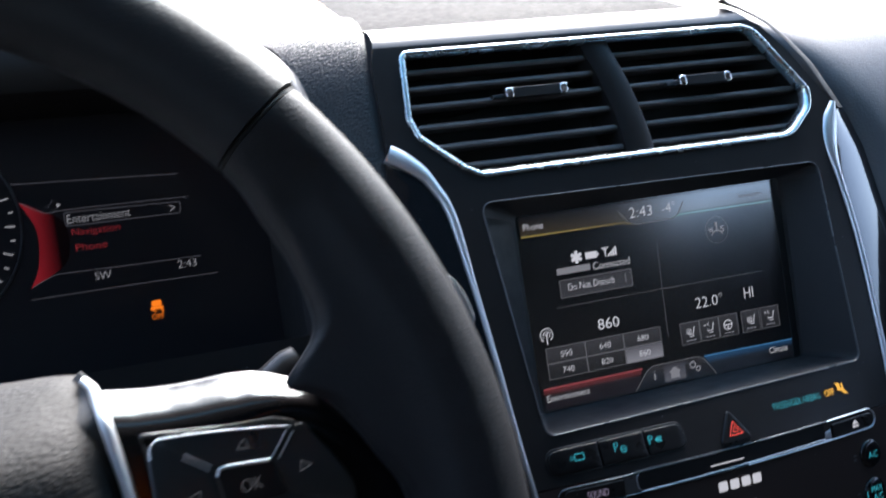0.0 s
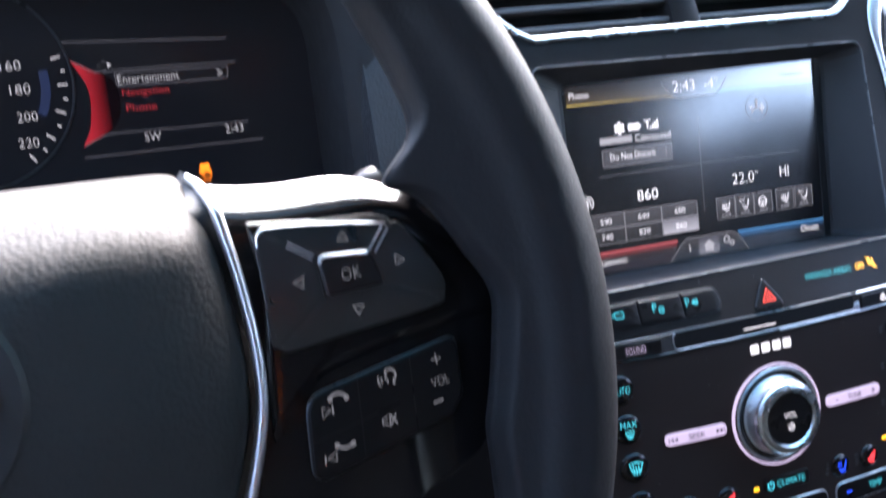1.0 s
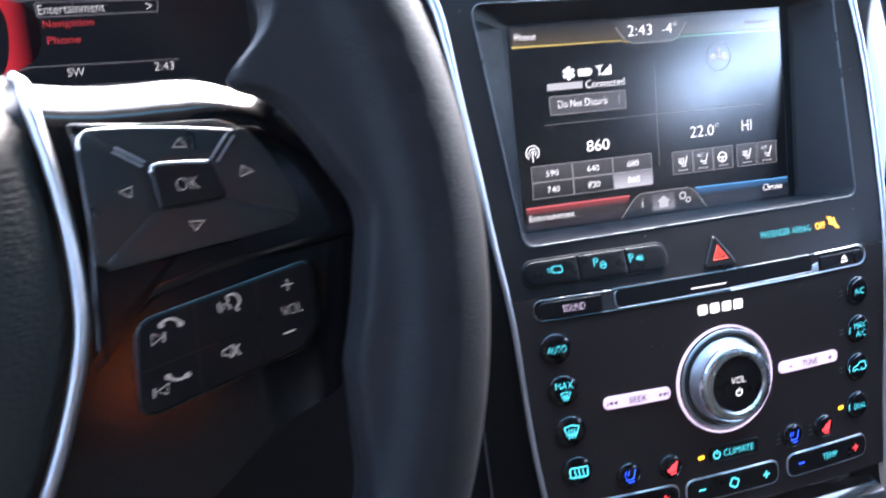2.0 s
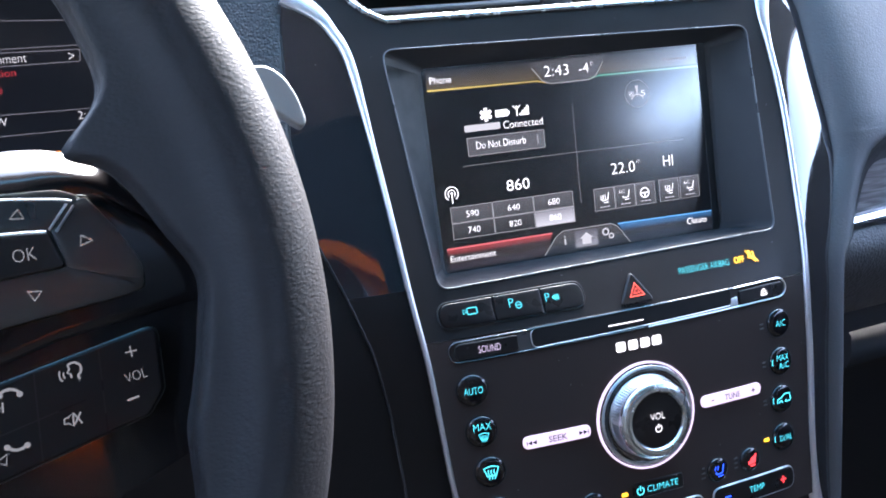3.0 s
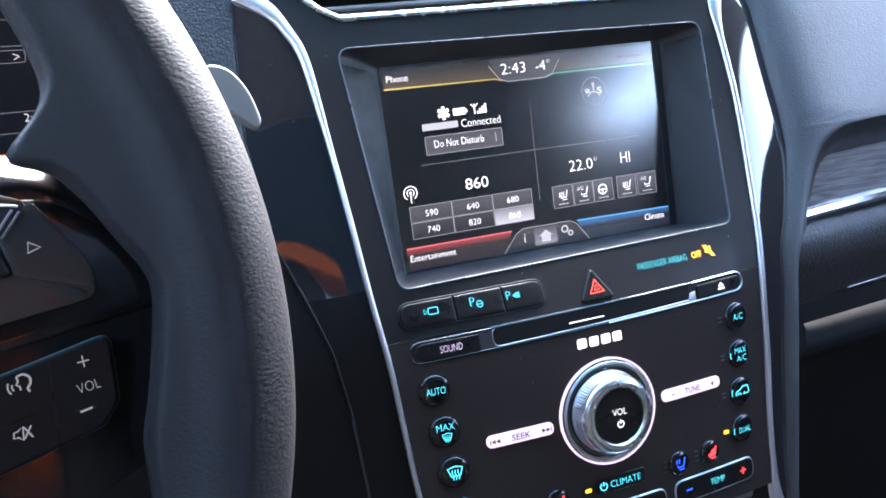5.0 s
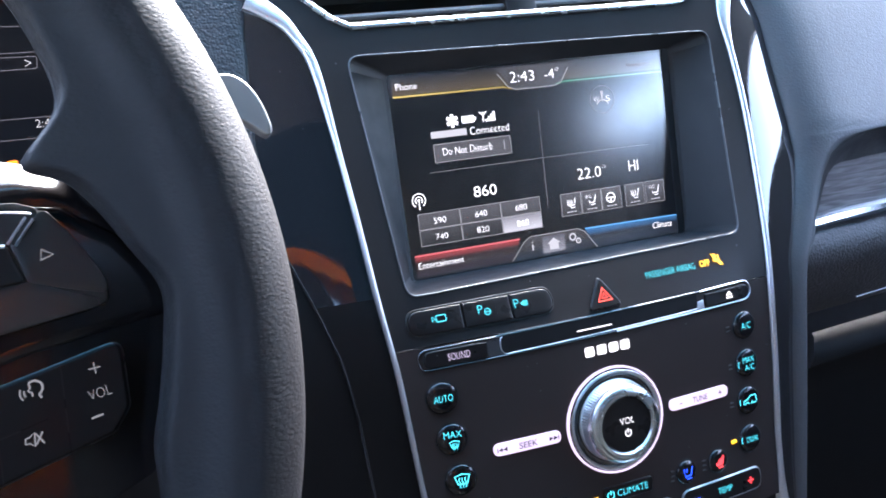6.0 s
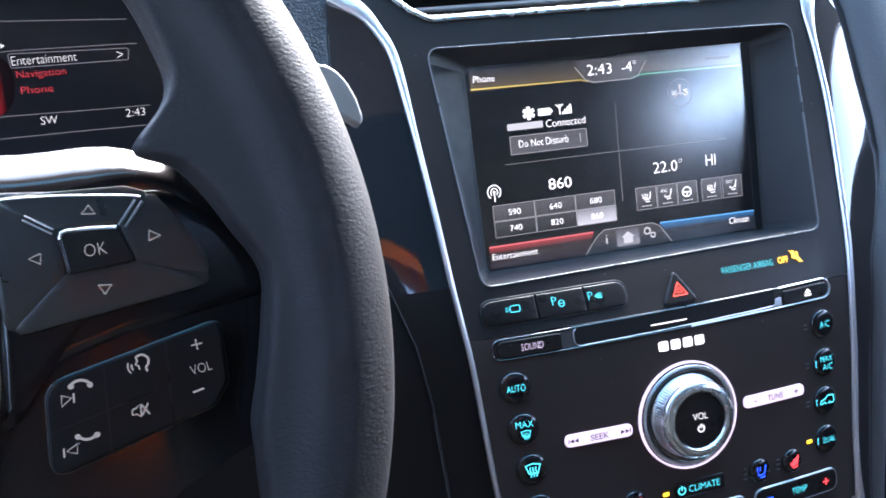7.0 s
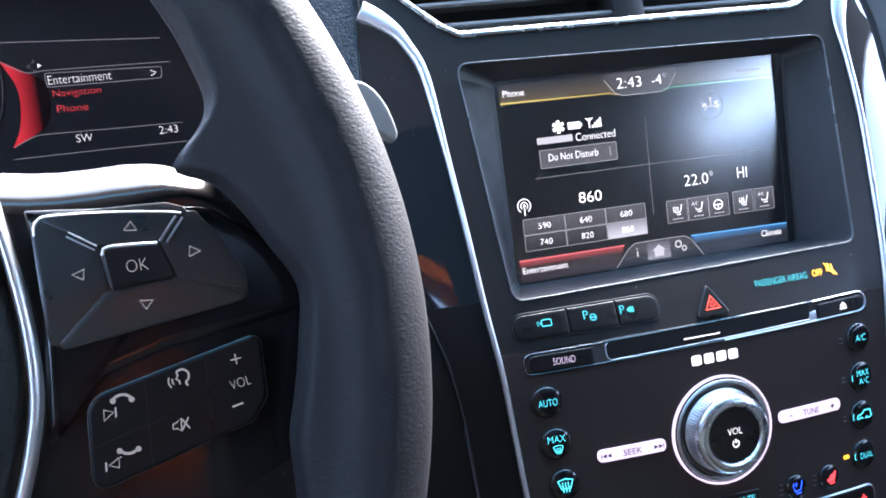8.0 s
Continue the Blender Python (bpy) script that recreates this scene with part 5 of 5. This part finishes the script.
# dial of the speedometer
GX, GY, GR = -330.5, 41.5, 59.5
dial = cl("dial_ring", strip(circle(GX, GY, GR, 72), halfround(1.6, 1.2, 5), closed=True), DULL, None, "thin dial bezel")
bm = bmesh.new()
for k in range(9):
    a = radians(14 - 8.6 * k)
    r0 = GR - (9 if k % 2 == 0 else 6)
    line(bm, [(GX + r0 * math.cos(a), GY + r0 * math.sin(a)), (GX + (GR - 3.5) * math.cos(a), GY + (GR - 3.5) * math.sin(a))], 0.9, 0.3)
cl("tick_marks", bm, CTEXT, dial)
for word, x, y in (("160", -303.4, 52), ("180", -300.4, 38), ("200", -299, 22), ("220", -300.6, 7)):
    cl("text", words(word, x, y, 11, 5.2, 0.3), CTEXT, dial)
cl("blue_arc", strip(arc(GX, GY, 44, -26, 8, 20), [(-2.6, 0.1), (-2.6, 0.25), (2.6, 0.25), (2.6, 0.1)]), glow("dial_blue_glow", (0.06, 0.1, 0.3), 0.12), dial, "faint blue dial glow")

# ---- dashboard ----
dash = thing("dashboard", (90, -60, -300), "dark grained soft dashboard with a wood trim inset", "dashboard")
fwd = Vector((0, math.sin(radians(25)), -math.cos(radians(25))))


def top_row(u, v, n, d):
    """d millimetres forwards, level."""
    return (u, v + fwd.y * d, n + fwd.z * d)


def bend(v, n, a0, a1, length, tail, steps=16):
    """A profile of (v, n) that sets out at a0 degrees from upright and leans over to a1, then runs on straight."""
    out = [(v, n)]
    for k in range(steps):
        a = radians(a0 + (a1 - a0) * smooth(0, 1, (k + 0.5) / steps))
        v, n = v + length / steps * math.cos(a), n - length / steps * math.sin(a)
        out.append((v, n))
    a = radians(a1)
    return out + [(v + d * math.cos(a), n - d * math.sin(a)) for d in tail]


# cowl over the cluster, with a dark lining
def hood(steps):
    rings = []
    for wide, high, n in steps:
        ring = []
        for i in range(61):
            t = math.pi * i / 60
            c, s = math.cos(t), math.sin(t)
            v = 10 + 124 * high * abs(s) ** 0.5 - 0.2 * min(n, 0) if i not in (0, 60) else -90
            ring.append(raw((-296 + 196 * wide * math.copysign(abs(c) ** 0.5, c), v, n)))
        rings.append(ring)
    return loops(bmesh.new(), rings, closed=False)


part("cluster_cowl", hood(((1.02, 1.03, -220), (1.02, 1.03, -90), (1.0, 1.0, -26), (0.992, 0.985, -10), (0.975, 0.95, 0), (0.966, 0.93, 2))), DASHSKIN, dash, "curved hood over the instrument cluster", sharp=60)
# The lip's darker colour carries the shade on the front of the hood.
part("cowl_lip", hood(((0.966, 0.93, 2), (0.95, 0.89, 6), (0.91, 0.81, 7), (0.875, 0.74, 3), (0.856, 0.7, -6))), LINING, dash, "matte rounded lip of the hood, shade in its darker colour", sharp=60)
part("cowl_lining", hood(((0.856, 0.7, -6.2), (0.85, 0.67, -30), (0.84, 0.56, -98))), LINING, dash, "matte black lining of the hood", sharp=60)
part("cowl_floor", loops(bmesh.new(), [[raw((u, -62, n)) for n in (-95, -20, 60)] for u in (-480, -110)], closed=False), DARK, dash)

# grained panel beside the stack, rolling over into the top of the dashboard
rows = [(v, stack_n(0, v) - 2.0) for v in range(-44, 76, 6)]
rows += bend(76, stack_n(0, 76) - 2.0, 12.7, 74, 92, (40, 120, 260, 480))[1:]
rings = []
for v, n in rows:
    r = along(EDGE_L, v) - 0.8 if v < 119 else -69.3
    edge = 126 + 120 * smooth(-10, -60, n)
    rings.append([raw((r + 0.1, v, n - 45))] + [raw((r - (r + edge) * j / 14, v, n - 1.4 * (j == 0) - 0.3 * j - 24 * smooth(12.4, 14, j))) for j in range(15)])
part("inner_pad", loops(bmesh.new(), rings, closed=False), PADSKIN, dash, "grained pad between cluster and centre stack", sharp=60)

# top of the dashboard
bm = bmesh.new()
rings = []
for d in (0, 6, 40, 120, 240, 420, 640):
    rings.append([raw(top_row(u, 124.2 + (0.8 if d > 3 else 0), -46, d)) for u in (-66, -20, 40, 100, 140, 168)])
loops(bm, rings, closed=False)
part("top_mat", bm, MATSKIN, dash, "finely grained mat on the dashboard top", sharp=60)
bm = bmesh.new()
loops(bm, [[raw(top_row(u, 108, -70, d)) for u in (-700, -500, -300, -200, -110)] for d in (0, 100, 640)], closed=False)
part("top_pad", bm, DASHSKIN, dash, "padded dashboard top", sharp=60)

# passenger side pad, running down beside the stack and round the wood inset
LIP_OUT = [(760, 900), (760, -56), (700, -58), (331, -63.2), (303, -65), (288.5, -68.4), (276.3, -74.8), (268.3, -86.4), (259.6, -105), (251.7, -125.5), (243, -138), (240, -158.8), (236, -194.4), (232.6, -230.6), (227, -289.3), (222, -362)]
FRONT = [(36, -62), (37, -90), (41, -118), (45, -140), (47, -200), (47, -362)]


def pad_n(u, v, n0, roll=True):
    e = along(EDGE_R, v) + 0.4
    low = stack_n(e, v) - 12.5
    low += (n0 - 16 - low) * smooth(20, 70, v)
    d = max(0.0, u - e)
    n = low + (n0 - low) * (1 - math.exp(-d / 9)) - 60 * d / 510
    if v < -57 and roll:
        n -= 7 * math.exp(-(along(LIP_OUT, v) - u) / 2.2)
    return n


rings = []
cols = (0, 0.004, 0.01, 0.02, 0.035, 0.06, 0.09, 0.14, 0.22, 0.34, 0.5, 0.66, 0.8, 0.88, 0.94, 0.975, 1.0)
prow = [(v, along(FRONT, v)) for v in (-360, -320, -280, -240, -200, -180, -160, -145, -135, -126, -118, -110, -102, -95, -88, -82, -78, -74.8, -71, -68.4, -66.5, -65, -64, -63.2, -62.6)]
prow += [(-62 + 6 * k, 36 - 1.5 * k) for k in range(10)] + bend(-2, 21, 14, 73, 230, (60, 160, 320, 480), 20)
for v, n0 in prow:
    e = along(EDGE_R, v) + 0.4
    far = along(LIP_OUT, v)
    rings.append([raw((e + (far - e) * s, v, pad_n(e + (far - e) * s, v, n0))) for s in cols])
part("passenger_pad", loops(bmesh.new(), rings, closed=False), DASHSKIN, dash, "large grained soft pad on the passenger side", sharp=70)


def passenger_n(u):
    return 12 - 60 * (u - 250) / 510


def on_pass(p):
    return raw((p[0], p[1], passenger_n(p[0]) + p[2]))


wood = mat("grey_wood_veneer", (0.16, 0.14, 0.13), 0.3, coat=0.3)
n_, l_, b_ = nodes_of(wood)
vec = coords(wood, (6, 60, 160))
tex = n_.new("ShaderNodeTexNoise")
tex.inputs["Scale"].default_value, tex.inputs["Detail"].default_value, tex.inputs["Distortion"].default_value = 3.0, 8, 0.8
l_.new(vec, tex.inputs["Vector"])
rampw = n_.new("ShaderNodeValToRGB")
rampw.color_ramp.elements[0].color, rampw.color_ramp.elements[1].color = (0.19, 0.18, 0.185, 1), (0.44, 0.42, 0.43, 1)
rampw.color_ramp.elements[0].position, rampw.color_ramp.elements[1].position = 0.35, 0.7
l_.new(tex.outputs["Fac"], rampw.inputs[0])
l_.new(rampw.outputs[0], b_.inputs["Base Color"])
trim = dens(rpoly([(274, -117), (284, -88), (300, -80), (700, -70), (700, -112)], [2, 12, 16, 2, 2], 5), 10)
part("wood_inset", prism(trim, -18, -5, 1), wood, dash, "grey-brown wood trim inset", on_pass)
outer = spline([(250, -130), (251.7, -125.5), (259.6, -105), (268.3, -86.4), (276.3, -74.8), (288.5, -68.4), (303, -65), (331, -63.2), (500, -61), (700, -58)], 5)
under = spline([(270, -130), (275, -121), (279.5, -112), (286, -97.8), (292.5, -88.6), (302, -84.2), (318, -83.4), (351, -82.2), (500, -79), (700, -75)], 5)
rim_n = [pad_n(p[0], p[1], 36, False) for p in outer]
bm = bmesh.new()
rings = [[raw((p[0] - 1.4, p[1] + 1.4, n - 2.4)) for p, n in zip(outer, rim_n)]]
for k, drop in ((0.0, 3.2), (0.08, 5), (0.2, 8.5), (0.4, 13)):
    rings.append([raw((p[0] + (q[0] - p[0]) * k, p[1] + (q[1] - p[1]) * k, n - drop)) for p, q, n in zip(outer, under, rim_n)])
rings.append([raw((q[0], q[1], min(passenger_n(q[0]) + 1, n - 15))) for q, n in zip(under, rim_n)])
rings.append([raw((q[0] + 1, q[1] - 1, passenger_n(q[0]) - 9)) for q in under])
loops(bm, rings, closed=False)
# Darker than the pad: the shade of its downward roll is in the colour.
part("inset_lip", bm, BEZEL, dash, "rolled lip over the wood inset, shade in its darker colour", sharp=70)
part("inset_chrome", strip(dens([(273, -121.4), (300, -120.4), (700, -113)], 10, closed=False), [(-4, -8), (-3.6, 0), (-1, 2), (2.4, 1), (3.8, -3), (4, -8)]), MIRROR, dash, "bright chrome strip under the wood inset", on_pass)
bm = bmesh.new()
rings = []
for v, h in ((-123, -12), (-125, -5), (-129, 0), (-136, 3.4), (-144, 4), (-152, 1.8), (-160, -2.6), (-170, -10), (-180, -17.5), (-188, -24), (-194, -40)):
    rings.append([(u, v, h) for u in (246, 280, 330, 420, 560, 700)])
loops(bm, rings, closed=False)
part("lower_pad", bm, LOWSKIN, dash, "grained lower passenger pad", on_pass)
bm = bmesh.new()
rings = []
for v, h, u0 in ((-211, -46, 312), (-212, -38, 306), (-215, -32.5, 300), (-220, -29, 296), (-225, -28, 292), (-229, -29, 290), (-232, -33, 288), (-260, -46, 270), (-420, -92, 262)):
    rings.append([(u, v, h) for u in (u0, 316, 340, 420, 560, 700)])
loops(bm, rings, closed=False)
part("glove_box", bm, VOID, dash, "dark glove box lid with a rounded upper edge", on_pass)
# Pale chrome strip standing in for the highlight along the pad's crease.
part("crease_highlight", strip(dens([(334, -184.6), (360, -184), (700, -176)], 10, closed=False), [(p[0], p[1] - 20.6) for p in halfround(0.9, 0.8)]), CHROME, dash, "thin pale strip for the highlight along the pad crease", on_pass)
rings = []
for i in range(30):
    v = -42 - 12 * i
    e = along(EDGE_L, v) - 0.9
    rings.append([on_face((e - d, v, -5 - 0.06 * d)) for d in (0, 1.2, 10, 40, 120, 260, 420)])
part("knee_panel", loops(bmesh.new(), rings, closed=False), PADBLACK, dash, "dark knee panel")

# shelf and handle under the stack
tray = thing("console_tray", (90, -330, 60), "gloss black storage lid with a chrome handle bar", "console tray")
bm = loops(bmesh.new(), [[raw((-26 + 216 * i / 12, v - 8 * (i / 12 - 0.3), n)) for i in range(13)] for v, n in ((-276, 44), (-281, 56), (-290, 64), (-330, 92), (-420, 130))], closed=False)
part("lid", bm, GLOSS, tray, sharp=60)
part("handle_bar", prism(dens(box2(80, -287.5, 132, -280.5, 2.5), 6), 4, 12, 1.8), MIRROR, tray, "bright chrome handle bar", on_face)

# ---- cabin round the camera, in world metres ----


def slab(name, verts, faces, m, label, category, kind="structure", thick=0.04):
    me = bpy.data.meshes.new(name)
    me.from_pydata([Vector(v) for v in verts], [], faces)
    me.update()
    me.materials.append(m)
    ob = new(name, me)
    sol = ob.modifiers.new("thickness", "SOLIDIFY")
    sol.thickness, sol.offset = thick, 0.0
    return tagged(ob, label, category, "", kind)


XL, XR, YB, ZF, ZB, ZR = -0.69, 0.86, -2.6, 0.45, 1.4, 1.8
TINT = grain(mat("dark_opaque_pane", (0.01, 0.011, 0.012)), 5, 0.0001, 0.04, 0.08)
slab("floor", [(XL, YB, ZF), (XR, YB, ZF), (XR, 0.9, ZF), (XL, 0.9, ZF)], [(0, 1, 2, 3)], CLOTH, "dark carpeted cabin floor", "floor")
X0, X1, Y0, Y1 = -0.46, 0.5, -1.3, -0.6
EDGE = [(XL + 0.1, YB, ZR - 0.05), (XR - 0.1, YB, ZR - 0.05), (XR - 0.1, -0.25, ZR), (XL + 0.1, -0.25, ZR)]
HOLE = [(X0, Y0, 1.772), (X1, Y0, 1.772), (X1, Y1, 1.79), (X0, Y1, 1.79)]
slab("ceiling", EDGE + HOLE, [(k, (k + 1) % 4, 4 + (k + 1) % 4, 4 + k) for k in range(4)], HEADLINER, "grey woven headliner round a tinted sunroof", "ceiling")
ROOFGLASS = bpy.data.materials.new("tinted_roof_glass")
ROOFGLASS.use_nodes = True
tint = ROOFGLASS.node_tree.nodes.new("ShaderNodeBsdfTransparent")
tint.inputs["Color"].default_value = (0.002, 0.0095, 0.0098, 1)
ROOFGLASS.node_tree.links.new(tint.outputs[0], ROOFGLASS.node_tree.nodes["Material Output"].inputs["Surface"])
lid = bpy.data.meshes.new("sunroof")
lid.from_pydata([(x, y, z + 0.03) for x, y, z in HOLE], [], [(0, 1, 2, 3)])
lid.materials.append(ROOFGLASS)
tagged(new("sunroof", lid), "dark green tinted sunroof pane", "sunroof", kind="structure")
# Unseen sides: sill heights, wide pillars and opaque rear panes shape the light.
for side, x, xt in (("west", XL, XL + 0.1), ("east", XR, XR - 0.1)):
    slab("wall_" + side, [(x, YB, ZF), (x, 0.9, ZF), (x, 0.9, 1.3), (x, 0.5, 1.35 if side == "east" else 1.36), (x, -0.6, 1.36 if side == "east" else 1.4), (x, -0.85, 1.47 if side == "east" else ZB), (x, YB, 1.45 if side == "east" else ZB)], [(0, 1, 2, 3, 4, 5, 6)], BEZEL, "dark door trim below the side windows", "door trim")
    back, fore = (-1.3, -1.15) if side == "east" else (-1.2, -0.82)
    slab("pillar_" + side, [(x, back, ZB), (x, fore, ZB), (xt, fore + 0.03, ZR - 0.02), (xt, back + 0.03, ZR - 0.03)], [(0, 1, 2, 3)], HEADLINER, "dark trimmed door pillar", "pillar")
    slab("window_" + side, [(x, YB, ZB), (x, back, ZB), (xt, back + 0.03, ZR - 0.03), (xt, YB, ZR - 0.05)], [(0, 1, 2, 3)], TINT, "unseen opaque dark pane in the rear side window", "window", thick=0.006)
    slab("pillar_" + side, [(x, 0.5, 1.36), (x, 0.64, 1.36), (xt, -0.2, ZR), (xt, -0.32, ZR)], [(0, 1, 2, 3)], HEADLINER, "dark trimmed windscreen pillar", "pillar")
# Unseen rails, hung low to cut the light from the side windows.
slab("light_block_rail_east", [(XR - 0.045, -1.3, 1.56), (XR - 0.042, -0.3, 1.53), (XR - 0.035, -0.13, 1.485), (XR - 0.03, 0.0, 1.44), (XR - 0.09, -0.2, ZR), (XR - 0.1, -1.3, ZR)], [(0, 1, 2, 3, 4, 5)], HEADLINER, "unseen low rail added to cut the side window's light", "roof rail")
slab("light_block_rail_west", [(XL + 0.045, -1.3, 1.6), (XL + 0.04, -0.3, 1.58), (XL + 0.03, 0.0, 1.5), (XL + 0.09, -0.2, ZR), (XL + 0.1, -1.3, ZR)], [(0, 1, 2, 3, 4)], HEADLINER, "unseen rail set low to keep side light off the wheel", "roof rail")
# windscreen with a blue-green shade band along its upper edge
SCREEN = bpy.data.materials.new("tinted_windscreen")
SCREEN.use_nodes = True
sn, sl = SCREEN.node_tree.nodes, SCREEN.node_tree.links
sn.remove(sn["Principled BSDF"])
geo, axis, band, tone, clear = (sn.new("ShaderNode" + k) for k in ("NewGeometry", "SeparateXYZ", "MapRange", "Mix", "BsdfTransparent"))
sl.new(geo.outputs["Position"], axis.inputs[0])
sl.new(axis.outputs["Z"], band.inputs["Value"])
band.inputs["From Min"].default_value, band.inputs["From Max"].default_value = 1.66, 1.76
tone.data_type = "RGBA"
tone.inputs["A"].default_value, tone.inputs["B"].default_value = (0.94, 0.98, 0.97, 1), (0.22, 0.66, 0.72, 1)
sl.new(band.outputs[0], tone.inputs["Factor"])
sl.new(tone.outputs["Result"], clear.inputs["Color"])
sl.new(clear.outputs[0], sn["Material Output"].inputs["Surface"])
pane = bpy.data.meshes.new("windscreen")
pane.from_pydata([(XL + 0.02, 0.88, 1.37), (XR - 0.02, 0.88, 1.37), (XR - 0.1, -0.25, 1.79), (XL + 0.1, -0.25, 1.79)], [], [(0, 1, 2, 3)])
pane.materials.append(SCREEN)
tagged(new("windscreen", pane), "clear windscreen with a blue-green shade band", "windscreen", kind="structure").visible_shadow = False
slab("wall_rear", [(XL, YB, ZF), (XR, YB, ZF), (XR - 0.1, YB, ZR - 0.05), (XL + 0.1, YB, ZR - 0.05)], [(0, 1, 2, 3)], BEZEL, "dark tailgate trim", "tailgate")
slab("wall_front", [(XL, 0.9, ZF), (XR, 0.9, ZF), (XR, 0.9, 1.36), (XL, 0.9, 1.36)], [(0, 1, 2, 3)], BEZEL, "dark bulkhead", "bulkhead")


def wpiece(name, bm, m, parent):
    me = bpy.data.meshes.new(name)
    bm.to_mesh(me)
    bm.free()
    for p in me.polygons:
        p.use_smooth = True
    me.materials.append(m)
    ob = new(name, me)
    ob.parent = parent
    return ob


def cushion(sx, sy, sz, m4):
    bm = bmesh.new()
    bmesh.ops.create_cube(bm, size=1.0)
    bmesh.ops.scale(bm, vec=(sx, sy, sz), verts=bm.verts)
    bmesh.ops.bevel(bm, geom=bm.edges[:], offset=min(sx, sy, sz) * 0.35, segments=4, profile=0.6, affect="EDGES")
    bm.transform(m4)
    return bm


SEATSKIN = grain(mat("black_seat_leather", (0.01, 0.01, 0.0105), spec=0.12), 650, 0.0001, 0.65, 0.8, 120, "leather")


def car_seat():
    """A front seat: cushion and backrest with side bolsters, and a headrest on two posts."""
    ob = tagged(new("car_seat"), "black leather front seat with side bolsters", "car seat", "car seats")
    lean = Matrix.Translation((0, -0.2, 0.36)) @ Matrix.Rotation(radians(12), 4, "X")
    wpiece("seat_cushion", cushion(0.36, 0.5, 0.16, Matrix.Translation((0, 0.1, 0.28))), SEATSKIN, ob)
    wpiece("seat_base", cushion(0.46, 0.46, 0.2, Matrix.Translation((0, 0.08, 0.1))), DARK, ob)
    wpiece("backrest", cushion(0.4, 0.14, 0.68, lean @ Matrix.Translation((0, 0, 0.34))), SEATSKIN, ob)
    for s in (-1, 1):
        wpiece("bolster", cushion(0.1, 0.46, 0.2, Matrix.Translation((0.22 * s, 0.1, 0.29))), SEATSKIN, ob)
        wpiece("bolster", cushion(0.1, 0.2, 0.62, lean @ Matrix.Translation((0.22 * s, 0.03, 0.34))), SEATSKIN, ob)
        wpiece("headrest_post", tube([lean @ Vector((0.06 * s, -0.01, z)) for z in (0.64, 0.8)], 0.007, 10), MIRROR, ob)
    wpiece("headrest", cushion(0.36, 0.11, 0.2, lean @ Matrix.Translation((0, 0.02, 0.84))), SEATSKIN, ob)
    return ob


front = car_seat()
front.matrix_world = Matrix.Translation((0.5, -0.82, ZF))
copy_thing(front, Matrix.Translation((-0.296, -0.72, ZF)))

# unseen orange cloth, added for the orange reflections in the gloss trim: bunched on one end of the driver's headrest,
# passing behind it, its other end over the backrest
ORANGE_CLOTH = grain(mat("orange_reflection_cloth", (0.78, 0.16, 0.018), spec=0.2), 900, 0.0003, 0.75, 0.9)
scarf = tagged(new("scarf"), "unseen orange cloth added for the orange reflections in the trim", "scarf")
scarf.matrix_world = Matrix.Translation((-0.15, -1.02, 1.6))
fold = bmesh.new()
rings = []
for i in range(13):
    x = -0.05 + 0.225 * i / 12
    sag = 0.006 * math.sin(9.0 * i)
    top = 0.158 - 0.05 * smooth(0, 12, i) + 0.3 * sag
    rings.append([(x, -0.07, 0.095), (x, -0.06, 0.108), (x, -0.02, min(0.128, top)), (x, 0.05, top - 0.004), (x, 0.1, top), (x, 0.122 + sag, top - 0.03), (x, 0.118, 0.058 - 0.008 * (i % 3) / 2)])
loops(fold, rings, closed=False)
bmesh.ops.solidify(fold, geom=fold.faces[:], thickness=0.012)
wpiece("bunched_end", fold, ORANGE_CLOTH, scarf)
behind = [Vector(p) for p in ((0.0, -0.07, 0.12), (-0.05, -0.15, 0.09), (-0.1, -0.165, 0.0), (-0.14, -0.15, -0.09), (-0.13, -0.08, -0.135), (-0.1, 0.0, -0.125))]
wpiece("crossing", tube(spline(behind, 4), [0.02 + 0.003 * math.sin(1.7 * k) for k in range(21)], 16, 0.7), ORANGE_CLOTH, scarf)
drape = bmesh.new()
rings = []
for i in range(21):
    x = -0.148 + 0.1 * i / 20
    wave = 0.007 * math.sin(1.9 * i) + 0.004 * math.sin(0.7 * i)
    out = 0.03 * smooth(-0.04, 0.03, x)
    rings.append([(x, -0.03, -0.13), (x, 0.03, -0.118 + 0.4 * wave), (x, 0.06 + out, -0.14), (x, 0.078 + out + wave, -0.17), (x, 0.094 + out + wave, -0.2), (x, 0.106 + out + 1.4 * wave, -0.235 + wave)])
loops(drape, rings, closed=False)
bmesh.ops.solidify(drape, geom=drape.faces[:], thickness=0.008)
wpiece("draped_end", drape, ORANGE_CLOTH, scarf)

# open snowy ground to the horizon
snow = grain(mat("trodden_snow", (0.72, 0.74, 0.77)), 3, 0.02, 0.7, 0.9, 0.4)
gm = bpy.data.meshes.new("ground")
gm.from_pydata([(-900, -900, 0), (900, -900, 0), (900, 900, 0), (-900, 900, 0)], [], [(0, 1, 2, 3)])
gm.materials.append(snow)
tagged(new("ground", gm), "pale open ground outside the car", "ground", kind="structure")
